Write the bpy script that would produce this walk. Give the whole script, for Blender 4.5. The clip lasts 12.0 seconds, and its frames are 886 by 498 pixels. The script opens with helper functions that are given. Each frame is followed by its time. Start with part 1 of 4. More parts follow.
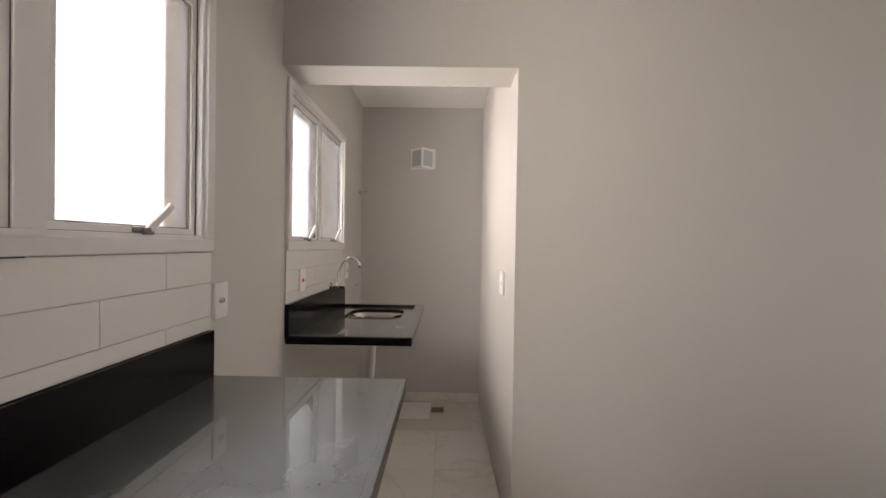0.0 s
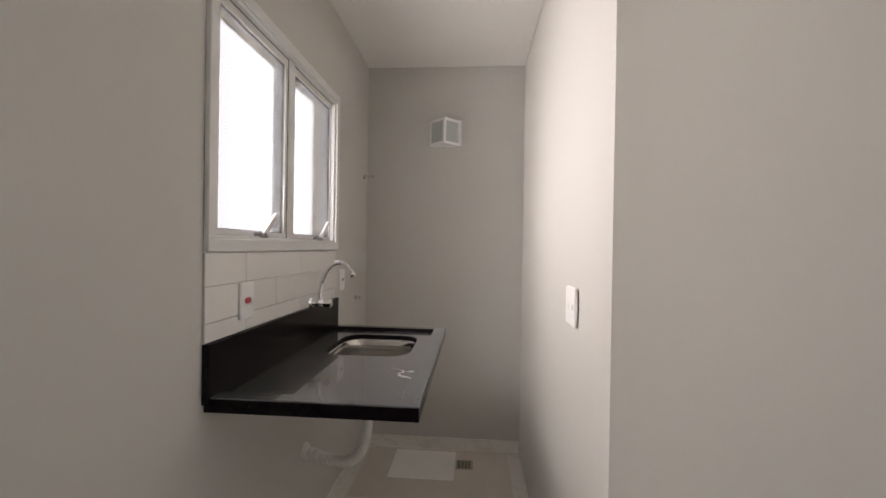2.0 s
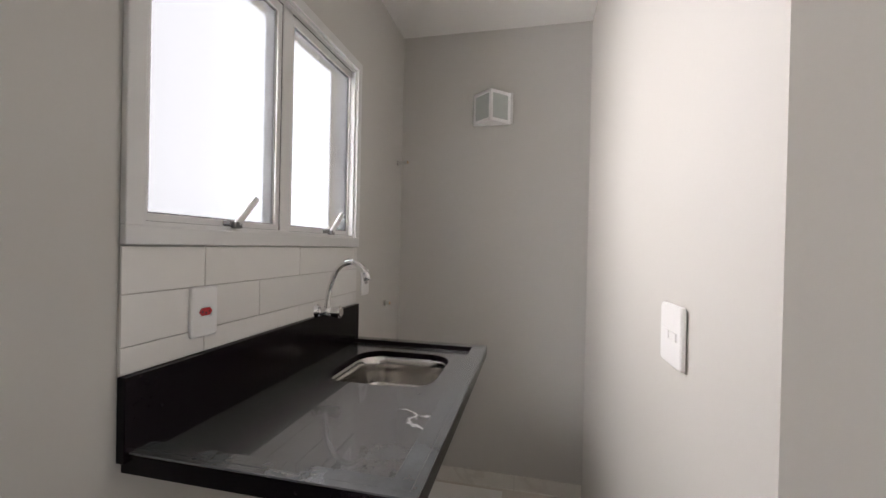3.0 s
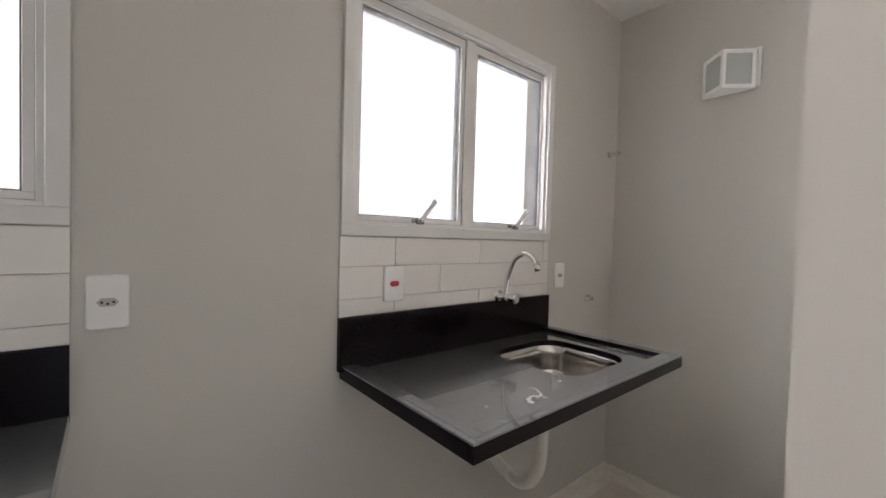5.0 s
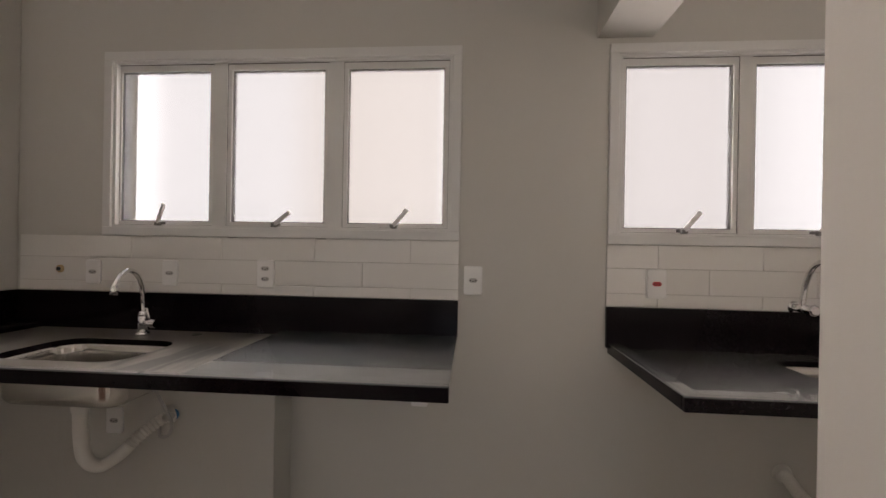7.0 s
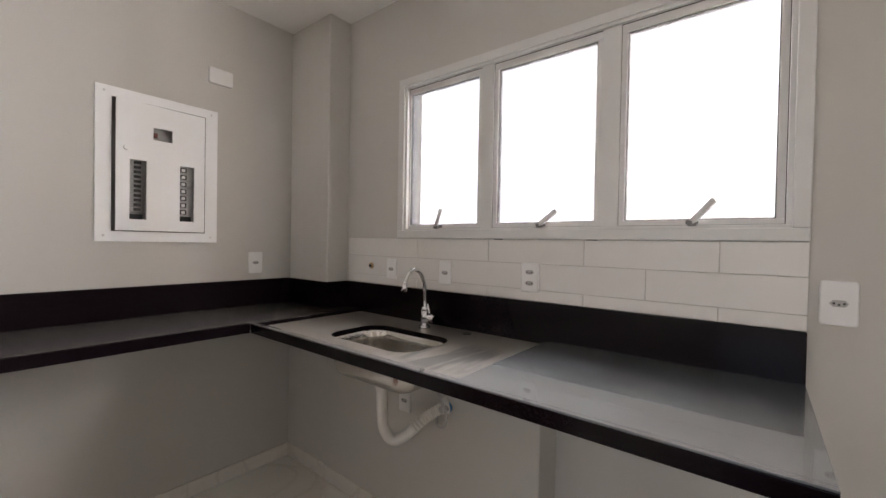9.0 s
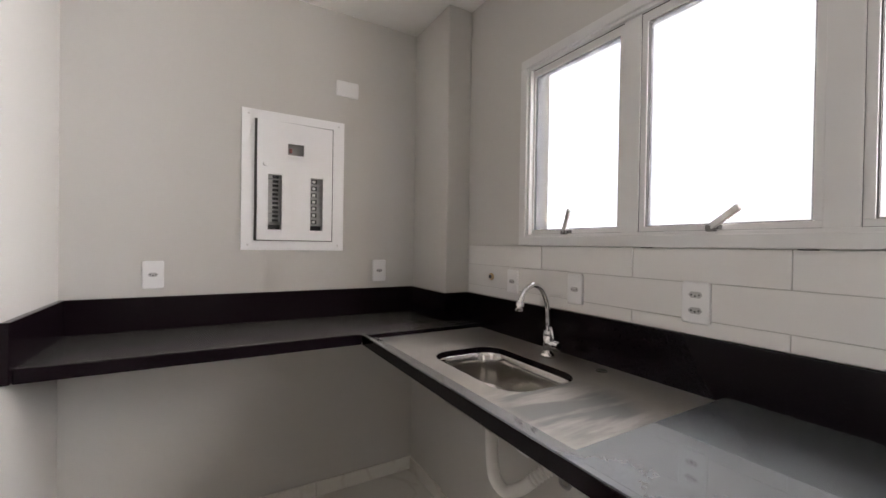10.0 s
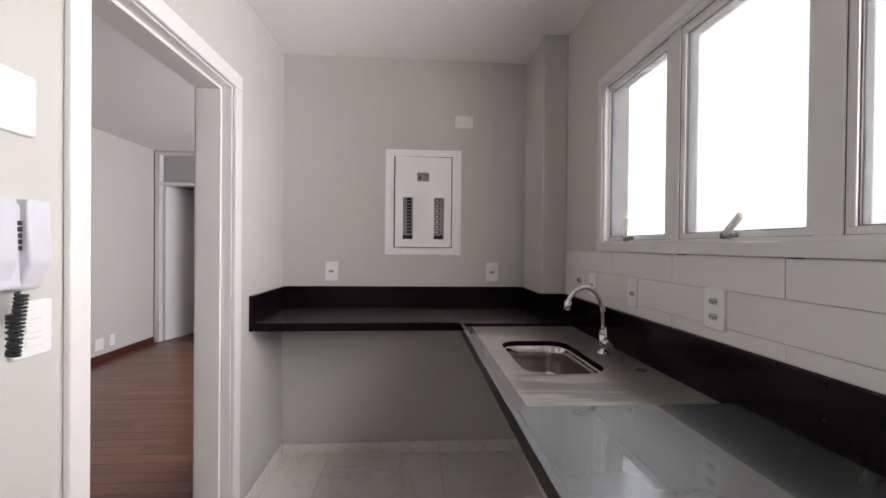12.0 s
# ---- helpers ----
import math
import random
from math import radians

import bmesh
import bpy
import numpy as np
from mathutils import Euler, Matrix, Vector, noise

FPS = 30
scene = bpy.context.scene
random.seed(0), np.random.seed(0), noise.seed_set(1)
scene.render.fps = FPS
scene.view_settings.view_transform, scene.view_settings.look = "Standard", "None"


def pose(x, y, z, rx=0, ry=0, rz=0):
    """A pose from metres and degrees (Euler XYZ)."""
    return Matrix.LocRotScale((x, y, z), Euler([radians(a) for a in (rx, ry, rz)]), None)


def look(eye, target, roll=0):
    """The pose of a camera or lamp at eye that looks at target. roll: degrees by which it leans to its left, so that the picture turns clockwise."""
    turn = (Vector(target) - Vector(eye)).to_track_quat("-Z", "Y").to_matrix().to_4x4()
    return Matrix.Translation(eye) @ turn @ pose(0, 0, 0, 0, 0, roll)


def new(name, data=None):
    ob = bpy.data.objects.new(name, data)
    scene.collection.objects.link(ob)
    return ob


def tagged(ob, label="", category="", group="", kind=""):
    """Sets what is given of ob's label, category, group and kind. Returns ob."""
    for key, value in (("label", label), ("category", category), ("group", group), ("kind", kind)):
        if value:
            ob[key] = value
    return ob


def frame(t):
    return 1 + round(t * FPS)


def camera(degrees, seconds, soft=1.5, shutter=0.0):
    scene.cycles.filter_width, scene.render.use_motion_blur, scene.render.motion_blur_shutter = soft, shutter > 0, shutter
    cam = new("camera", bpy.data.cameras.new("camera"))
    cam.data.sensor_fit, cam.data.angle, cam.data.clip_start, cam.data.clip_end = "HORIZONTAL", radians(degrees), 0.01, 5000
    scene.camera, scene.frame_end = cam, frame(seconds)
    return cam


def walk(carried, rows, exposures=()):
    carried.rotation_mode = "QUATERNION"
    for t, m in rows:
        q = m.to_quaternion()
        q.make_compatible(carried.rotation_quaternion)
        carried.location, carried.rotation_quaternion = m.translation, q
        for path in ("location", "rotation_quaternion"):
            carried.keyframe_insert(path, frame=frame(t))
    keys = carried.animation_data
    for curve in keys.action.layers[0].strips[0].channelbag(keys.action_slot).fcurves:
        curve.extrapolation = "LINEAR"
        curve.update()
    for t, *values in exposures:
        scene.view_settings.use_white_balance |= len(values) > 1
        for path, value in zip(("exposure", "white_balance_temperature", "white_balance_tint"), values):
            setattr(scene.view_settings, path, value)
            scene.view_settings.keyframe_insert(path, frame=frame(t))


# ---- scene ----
cam = camera(95.9, 12.0)
PATH = [
    (0, (0.706, 1.055, 1.299), (0.693, 3.055, 1.281), 0.9),
    (0.5, (0.701, 1.253, 1.297), (0.665, 3.252, 1.279), 1.0),
    (1, (0.677, 1.447, 1.298), (0.615, 3.446, 1.288), 0.8),
    (1.5, (0.678, 1.615, 1.284), (0.587, 3.613, 1.279), 0.8),
    (2, (0.688, 1.832, 1.287), (0.541, 3.827, 1.279), 0.9),
    (2.5, (0.701, 2.03, 1.275), (0.442, 4.014, 1.267), 0.9),
    (2.7, (0.707, 2.119, 1.275), (0.39, 4.094, 1.267), 1.0),
    (4.3, (0.89, 2.416, 1.27), (-0.272, 4.043, 1.232), 1.5),
    (4.5, (0.932, 2.383, 1.262), (-0.349, 3.919, 1.226), 1.3),
    (5, (1.073, 2.304, 1.267), (-0.465, 3.582, 1.211), 1.6),
    (5.5, (1.225, 2.264, 1.248), (-0.523, 3.236, 1.222), 0.9),
    (6, (1.346, 2.269, 1.235), (-0.556, 2.888, 1.232), 0.6),
    (6.5, (1.47, 2.274, 1.238), (-0.515, 2.523, 1.237), 0.9),
    (7, (1.572, 2.293, 1.239), (-0.422, 2.148, 1.236), 1.0),
    (7.5, (1.61, 2.285, 1.241), (-0.331, 1.802, 1.225), 1.0),
    (7.7, (1.596, 2.278, 1.232), (-0.31, 1.673, 1.218), 1.0),
    (9.3, (1.326, 2.108, 1.253), (-0.105, 0.711, 1.228), 0.9),
    (9.5, (1.267, 2.086, 1.256), (-0.053, 0.584, 1.237), 0.8),
    (10, (1.132, 2.038, 1.266), (0.122, 0.311, 1.248), 0.9),
    (10.5, (1.053, 2.064, 1.252), (0.371, 0.185, 1.239), 0.8),
    (11, (0.969, 2.188, 1.265), (0.542, 0.235, 1.249), 0.7),
    (11.5, (0.891, 2.349, 1.294), (0.632, 0.366, 1.264), 0.5),
    (12, (0.823, 2.489, 1.287), (0.684, 0.493, 1.272), 0.6),
]
EXPOSURES = [(0.0, 0.5, 6850.0, 17.5), (1.5, 0.48, 6850.0, 17.0), (2.5, 0.45, 6300.0, 14.0), (4.5, 0.6, 6350.0, 14.0), (5.5, 0.6, 6250.0, 13.5), (7.0, 0.12, 7000.0, 18.0), (7.7, 0.35, 6850.0, 17.0), (9.5, 0.82, 6400.0, 15.5), (12.0, 0.55, 6300.0, 13.5)]
walk(cam, [(t, look(eye, target, roll)) for t, eye, target, roll in PATH], EXPOSURES)

# ---- light: sky, sun, the bright light well outside the windows ----
world = bpy.data.worlds.new("sky")
scene.world = world
world.use_nodes = True
wt = world.node_tree
sky = wt.nodes.new("ShaderNodeTexSky")
sky.sky_type, sky.sun_disc, sky.sun_elevation, sky.sun_rotation = 'NISHITA', False, radians(58), radians(250)
wt.links.new(sky.outputs[0], wt.nodes["Background"].inputs[0])
wt.nodes["Background"].inputs[1].default_value = 0.1
sun = new("sun", bpy.data.lights.new("sun", 'SUN'))
sun.data.energy, sun.data.angle, sun.data.color = 2.5, radians(0.5), (1.0, 0.95, 0.88)
sun.matrix_world = look((-6, 8, 12), (0, 2, 0))
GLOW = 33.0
# fill lamp added at the end of the side passage, out of sight
passage_lamp = new("passage_fill", bpy.data.lights.new("passage_fill", 'AREA'))
passage_lamp.data.shape, passage_lamp.data.size, passage_lamp.data.size_y, passage_lamp.data.energy, passage_lamp.data.color = 'RECTANGLE', 0.8, 2.0, 2.0, (1.0, 0.97, 0.94)
passage_lamp.matrix_world = look((3.19, 2.3, 1.15), (0.0, 2.3, 1.15))


# ---- materials ----
def shader(name):
    m = bpy.data.materials.new(name)
    m.use_nodes = True
    return m, m.node_tree.nodes, m.node_tree.links, m.node_tree.nodes["Principled BSDF"]


def surface(name, colour, rough=0.5, metal=0.0, vary=0.06, scale=3.0, grain=60.0, bump=0.05, depth=0.002, per_piece=0.0, spec=0.5, coat=0.0):
    """A painted or solid surface: wide stains, fine grain, light relief."""
    m, n, l, b = shader(name)
    b.inputs["Roughness"].default_value, b.inputs["Metallic"].default_value = rough, metal
    b.inputs["Specular IOR Level"].default_value, b.inputs["Coat Weight"].default_value = spec, coat
    tc = n.new("ShaderNodeTexCoord")
    wide, fine = n.new("ShaderNodeTexNoise"), n.new("ShaderNodeTexNoise")
    for node, sc in ((wide, scale), (fine, grain)):
        node.inputs["Scale"].default_value, node.inputs["Detail"].default_value = sc, 5
        l.new(tc.outputs["Object"], node.inputs["Vector"])
    mix = n.new("ShaderNodeMix")
    mix.data_type = 'RGBA'
    mix.inputs["A"].default_value = (*[c * (1 - vary) for c in colour], 1)
    mix.inputs["B"].default_value = (*[min(c * (1 + vary), 0.95) for c in colour], 1)
    add = n.new("ShaderNodeMath")
    add.operation = 'MULTIPLY_ADD'
    add.inputs[1].default_value = 0.3
    l.new(fine.outputs["Fac"], add.inputs[0])
    sub = n.new("ShaderNodeMath")
    sub.operation = 'MULTIPLY'
    sub.inputs[1].default_value = 0.7
    l.new(wide.outputs["Fac"], sub.inputs[0])
    l.new(sub.outputs[0], add.inputs[2])
    l.new(add.outputs[0], mix.inputs["Factor"])
    out = mix.outputs["Result"]
    if per_piece:
        info, hsv, mr = n.new("ShaderNodeObjectInfo"), n.new("ShaderNodeHueSaturation"), n.new("ShaderNodeMapRange")
        mr.inputs["To Min"].default_value, mr.inputs["To Max"].default_value = 1 - per_piece, 1 + per_piece
        l.new(info.outputs["Random"], mr.inputs["Value"])
        l.new(mr.outputs[0], hsv.inputs["Value"])
        l.new(out, hsv.inputs["Color"])
        out = hsv.outputs[0]
    l.new(out, b.inputs["Base Color"])
    r = n.new("ShaderNodeMapRange")
    r.inputs["To Min"].default_value, r.inputs["To Max"].default_value = max(rough * 0.85, 0.01), min(rough * 1.15, 1)
    l.new(wide.outputs["Fac"], r.inputs["Value"])
    l.new(r.outputs[0], b.inputs["Roughness"])
    if bump:
        bp = n.new("ShaderNodeBump")
        bp.inputs["Strength"].default_value, bp.inputs["Distance"].default_value = bump, depth
        l.new(fine.outputs["Fac"], bp.inputs["Height"])
        l.new(bp.outputs[0], b.inputs["Normal"])
    return m


def stain(n, l, tc, under, place, colour, scale, low, high, strength):
    """Mixes a stain of its own shape over a colour: noise, or the thin lines between its halves, fading out from a place."""
    x, y, rx, ry = place
    mp, gr, ns, mp2 = n.new("ShaderNodeMapping"), n.new("ShaderNodeTexGradient"), n.new("ShaderNodeTexNoise"), n.new("ShaderNodeMapping")
    gr.gradient_type = 'SPHERICAL'
    mp.inputs["Location"].default_value, mp.inputs["Scale"].default_value = (-x / rx, -y / ry, 0), (1 / rx, 1 / ry, 0)
    l.new(tc.outputs["Object"], mp.inputs["Vector"])
    l.new(mp.outputs[0], gr.inputs["Vector"])
    mp2.inputs["Scale"].default_value = scale
    l.new(tc.outputs["Object"], mp2.inputs["Vector"])
    ns.inputs["Scale"].default_value, ns.inputs["Detail"].default_value = 1.0 if low is None else 4.0, 4
    l.new(mp2.outputs[0], ns.inputs["Vector"])
    mask = ns.outputs["Fac"]
    mr = n.new("ShaderNodeMapRange")
    if low is None:
        d1, d2 = n.new("ShaderNodeMath"), n.new("ShaderNodeMath")
        d1.operation, d2.operation = 'SUBTRACT', 'ABSOLUTE'
        d1.inputs[1].default_value = 0.5
        l.new(mask, d1.inputs[0])
        l.new(d1.outputs[0], d2.inputs[0])
        mask = d2.outputs[0]
        mr.inputs["From Min"].default_value, mr.inputs["From Max"].default_value = high, 0.0
    else:
        mr.inputs["From Min"].default_value, mr.inputs["From Max"].default_value = low, high
    l.new(mask, mr.inputs["Value"])
    edge, mul, mx = n.new("ShaderNodeMapRange"), n.new("ShaderNodeMath"), n.new("ShaderNodeMix")
    edge.inputs["From Max"].default_value, edge.inputs["To Max"].default_value = 0.35, strength
    l.new(gr.outputs["Fac"], edge.inputs["Value"])
    mul.operation, mx.data_type = 'MULTIPLY', 'RGBA'
    l.new(mr.outputs[0], mul.inputs[0])
    l.new(edge.outputs[0], mul.inputs[1])
    l.new(mul.outputs[0], mx.inputs["Factor"])
    l.new(under, mx.inputs["A"])
    mx.inputs["B"].default_value = (*colour, 1)
    return mx.outputs["Result"]


def granite(name, dust, film_colour=(0.34, 0.355, 0.35), grain=5.0, mark=None, wiped=None):
    """Polished black granite with fine pale crystals; dust: how much dried dust and water film lies on it."""
    m, n, l, b = shader(name)
    tc, vor, cloud, streak = n.new("ShaderNodeTexCoord"), n.new("ShaderNodeTexVoronoi"), n.new("ShaderNodeTexNoise"), n.new("ShaderNodeTexNoise")
    vor.inputs["Scale"].default_value = 210
    cloud.inputs["Scale"].default_value, cloud.inputs["Detail"].default_value, cloud.inputs["Distortion"].default_value = grain, 6, 0.0
    streak.inputs["Scale"].default_value, streak.inputs["Detail"].default_value = 150, 3
    for node in (vor, cloud, streak):
        l.new(tc.outputs["Object"], node.inputs["Vector"])
    ramp = n.new("ShaderNodeValToRGB")
    ramp.color_ramp.elements[0].color, ramp.color_ramp.elements[1].color = (0.0055, 0.003, 0.0045, 1), (0.008, 0.0055, 0.007, 1)
    ramp.color_ramp.elements[0].position, ramp.color_ramp.elements[1].position = 0.7, 1.0
    l.new(vor.outputs["Color"], ramp.inputs[0])
    film = n.new("ShaderNodeMapRange")
    film.interpolation_type = 'SMOOTHSTEP'
    film.inputs["From Min"].default_value, film.inputs["From Max"].default_value = 0.1, 0.9
    film.inputs["To Min"].default_value, film.inputs["To Max"].default_value = 0.5, 1.0
    l.new(cloud.outputs["Fac"], film.inputs["Value"])
    amount = n.new("ShaderNodeMath")
    amount.operation = 'MULTIPLY'
    amount.inputs[1].default_value = dust
    l.new(film.outputs[0], amount.inputs[0])
    grit = n.new("ShaderNodeMath")
    grit.operation = 'MULTIPLY'
    g2 = n.new("ShaderNodeMapRange")
    g2.inputs["From Min"].default_value, g2.inputs["From Max"].default_value, g2.inputs["To Min"].default_value = 0.35, 0.65, 0.93
    l.new(streak.outputs["Fac"], g2.inputs["Value"])
    l.new(amount.outputs[0], grit.inputs[0])
    l.new(g2.outputs[0], grit.inputs[1])
    mix = n.new("ShaderNodeMix")
    mix.data_type = 'RGBA'
    mix.inputs["B"].default_value = (*film_colour, 1)
    l.new(grit.outputs[0], mix.inputs["Factor"])
    l.new(ramp.outputs[0], mix.inputs["A"])
    out = mix.outputs["Result"]
    if wiped:
        # a streaky patch where a wet cloth took the dust off
        out = stain(n, l, tc, out, wiped, (0.055, 0.055, 0.055), (0.9, 5.0, 1.0), 0.38, 0.52, 0.9)
    if mark:
        # branching lime marks left by dried water
        out = stain(n, l, tc, out, mark, (0.7, 0.7, 0.69), (6.0, 6.0, 6.0), None, 0.03, 0.85)
    l.new(out, b.inputs["Base Color"])
    b.inputs["Roughness"].default_value = 0.16 + 0.2 * dust
    b.inputs["Specular IOR Level"].default_value = 0.8 if dust else 0.15
    b.inputs["Coat Weight"].default_value, b.inputs["Coat Roughness"].default_value = (0.9 if dust else 0.0), 0.02
    return m


def marble(name):
    """Cream porcelain with soft grey and ochre veins, one stretch of pattern a tile."""
    m, n, l, b = shader(name)
    tc, info, vm = n.new("ShaderNodeTexCoord"), n.new("ShaderNodeObjectInfo"), n.new("ShaderNodeVectorMath")
    comb = n.new("ShaderNodeCombineXYZ")
    mul = n.new("ShaderNodeMath")
    mul.operation = 'MULTIPLY'
    mul.inputs[1].default_value = 40
    l.new(info.outputs["Random"], mul.inputs[0])
    l.new(mul.outputs[0], comb.inputs[0])
    l.new(mul.outputs[0], comb.inputs[2])
    l.new(tc.outputs["Object"], vm.inputs[0])
    l.new(comb.outputs[0], vm.inputs[1])
    cloud, vein = n.new("ShaderNodeTexNoise"), n.new("ShaderNodeTexNoise")
    cloud.inputs["Scale"].default_value, cloud.inputs["Detail"].default_value = 2.2, 6
    vein.inputs["Scale"].default_value, vein.inputs["Detail"].default_value, vein.inputs["Distortion"].default_value = 1.7, 8, 1.6
    l.new(vm.outputs[0], cloud.inputs["Vector"])
    l.new(vm.outputs[0], vein.inputs["Vector"])
    ramp = n.new("ShaderNodeValToRGB")
    e = ramp.color_ramp.elements
    e[0].position, e[0].color = 0.47, (0.74, 0.71, 0.65, 1)
    e[1].position, e[1].color = 0.53, (0.74, 0.71, 0.65, 1)
    mid = e.new(0.5)
    mid.color = (0.60, 0.555, 0.49, 1)
    l.new(vein.outputs["Fac"], ramp.inputs[0])
    mix = n.new("ShaderNodeMix")
    mix.data_type = 'RGBA'
    mix.inputs["A"].default_value = (0.80, 0.78, 0.73, 1)
    l.new(cloud.outputs["Fac"], mix.inputs["Factor"])
    l.new(ramp.outputs[0], mix.inputs["B"])
    l.new(mix.outputs["Result"], b.inputs["Base Color"])
    b.inputs["Roughness"].default_value = 0.26
    return m


def wood(name, dark, light, rough, axis=0):
    m, n, l, b = shader(name)
    tc, mp, info = n.new("ShaderNodeTexCoord"), n.new("ShaderNodeMapping"), n.new("ShaderNodeObjectInfo")
    sc = [22.0, 22.0, 22.0]
    sc[axis] = 1.6
    mp.inputs["Scale"].default_value = sc
    mul = n.new("ShaderNodeMath")
    mul.operation = 'MULTIPLY'
    mul.inputs[1].default_value = 50
    l.new(info.outputs["Random"], mul.inputs[0])
    l.new(mul.outputs[0], mp.inputs["Location"])
    l.new(tc.outputs["Object"], mp.inputs["Vector"])
    ns = n.new("ShaderNodeTexNoise")
    ns.inputs["Scale"].default_value, ns.inputs["Detail"].default_value = 1.0, 6
    l.new(mp.outputs[0], ns.inputs["Vector"])
    mix, hsv, mr = n.new("ShaderNodeMix"), n.new("ShaderNodeHueSaturation"), n.new("ShaderNodeMapRange")
    mix.data_type = 'RGBA'
    mix.inputs["A"].default_value, mix.inputs["B"].default_value = (*dark, 1), (*light, 1)
    l.new(ns.outputs["Fac"], mix.inputs["Factor"])
    mr.inputs["To Min"].default_value, mr.inputs["To Max"].default_value = 0.72, 1.3
    l.new(info.outputs["Random"], mr.inputs["Value"])
    l.new(mr.outputs[0], hsv.inputs["Value"])
    l.new(mix.outputs["Result"], hsv.inputs["Color"])
    l.new(hsv.outputs[0], b.inputs["Base Color"])
    b.inputs["Roughness"].default_value = rough
    return m


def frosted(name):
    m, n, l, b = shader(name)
    # near-black tint dims the panes to view; lamp light still enters undimmed
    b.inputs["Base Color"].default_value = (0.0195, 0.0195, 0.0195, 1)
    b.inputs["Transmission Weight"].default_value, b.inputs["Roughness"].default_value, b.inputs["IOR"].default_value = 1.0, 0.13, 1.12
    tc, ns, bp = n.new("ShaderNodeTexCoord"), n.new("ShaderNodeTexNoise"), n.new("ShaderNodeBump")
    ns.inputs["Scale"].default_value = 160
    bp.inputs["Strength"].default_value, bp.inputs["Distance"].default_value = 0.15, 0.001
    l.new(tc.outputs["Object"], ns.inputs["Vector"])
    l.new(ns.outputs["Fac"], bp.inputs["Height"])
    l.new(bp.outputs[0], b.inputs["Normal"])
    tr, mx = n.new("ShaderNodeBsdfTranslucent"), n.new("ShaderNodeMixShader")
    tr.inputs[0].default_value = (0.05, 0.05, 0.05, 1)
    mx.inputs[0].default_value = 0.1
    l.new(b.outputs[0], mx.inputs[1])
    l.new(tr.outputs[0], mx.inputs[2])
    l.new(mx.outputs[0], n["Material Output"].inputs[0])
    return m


def facade_glow(n, l, stops):
    """Emission that changes along the light well: beige and pink stretches, brighter ones placed to light certain
    walls.
    """
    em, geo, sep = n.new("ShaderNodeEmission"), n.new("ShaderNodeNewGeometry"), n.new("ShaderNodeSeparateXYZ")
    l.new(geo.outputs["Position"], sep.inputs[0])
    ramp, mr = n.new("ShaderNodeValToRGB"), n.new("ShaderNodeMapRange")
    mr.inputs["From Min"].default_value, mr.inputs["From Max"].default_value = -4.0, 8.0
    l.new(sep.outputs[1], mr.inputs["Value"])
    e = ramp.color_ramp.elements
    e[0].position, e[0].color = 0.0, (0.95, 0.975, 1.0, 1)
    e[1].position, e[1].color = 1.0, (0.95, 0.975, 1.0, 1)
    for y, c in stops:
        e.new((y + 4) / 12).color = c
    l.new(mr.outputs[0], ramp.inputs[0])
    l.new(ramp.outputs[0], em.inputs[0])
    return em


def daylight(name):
    """A self-glowing pale facade across the light well, farther along than the windows look straight at."""
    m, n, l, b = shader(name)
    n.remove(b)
    em = facade_glow(n, l, ())
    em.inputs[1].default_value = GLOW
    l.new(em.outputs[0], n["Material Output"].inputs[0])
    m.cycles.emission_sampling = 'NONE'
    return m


def window_daylight(y0, y1, z0, z1, stops=()):
    """Daylight of the light well, falling in through a window."""
    lamp = new("window_daylight", bpy.data.lights.new("window_daylight", 'AREA'))
    d = lamp.data
    d.shape, d.size, d.size_y = 'RECTANGLE', y1 - y0, z1 - z0
    d.energy = GLOW * math.pi * d.size * d.size_y
    d.use_nodes = True
    n, l = d.node_tree.nodes, d.node_tree.links
    n.clear()
    out = n.new("ShaderNodeOutputLight")
    l.new(facade_glow(n, l, stops).outputs[0], out.inputs[0])
    lamp.matrix_world = look((-0.46, (y0 + y1) / 2, (z0 + z1) / 2), (1.0, (y0 + y1) / 2, (z0 + z1) / 2))


BRIGHT, HALF, SOFT = (0.95, 0.975, 1.0, 1), (0.54, 0.55, 0.57, 1), (0.345, 0.35, 0.36, 1)
BEIGE, CREAM, PINK = (0.265, 0.205, 0.145, 1), (0.25, 0.215, 0.17, 1), (0.24, 0.208, 0.19, 1)
# BRIGHT ends are placed to throw light on the south wall and partition
window_daylight(-0.5, 2.62, 0.9, 2.5, ((0.5, BRIGHT), (0.66, SOFT), (1.3, SOFT), (1.55, BEIGE), (2.1, BEIGE), (2.22, BRIGHT)))
window_daylight(2.64, 5.0, 0.9, 2.5, ((2.64, BRIGHT), (2.72, CREAM), (2.9, CREAM), (3.05, PINK), (3.45, PINK), (3.65, SOFT), (3.9, HALF), (4.45, HALF), (4.65, CREAM)))
# lamp for the living room, behind its assumed, unseen window
window_daylight(-2.2, -1.0, 1.1, 2.1, ((-3.9, HALF), (-0.6, HALF)))
PAINT = surface("grey_wall_paint", (0.54, 0.525, 0.49), 0.62, vary=0.025, scale=1.6, grain=120, bump=0.12, depth=0.0015)
WHITE_CEIL = surface("white_ceiling_paint", (0.84, 0.83, 0.80), 0.8, vary=0.02, scale=1.5, grain=90, bump=0.08)
LIVING_PAINT = surface("cream_wall_paint", (0.56, 0.53, 0.49), 0.6, vary=0.02, scale=1.4, grain=100, bump=0.08)
OUTSIDE = surface("beige_plaster", (0.62, 0.54, 0.40), 0.9, vary=0.08, scale=5, grain=70, bump=0.2)
ALU = surface("white_aluminium", (0.66, 0.655, 0.64), 0.38, vary=0.04, scale=6, grain=40, bump=0.02)
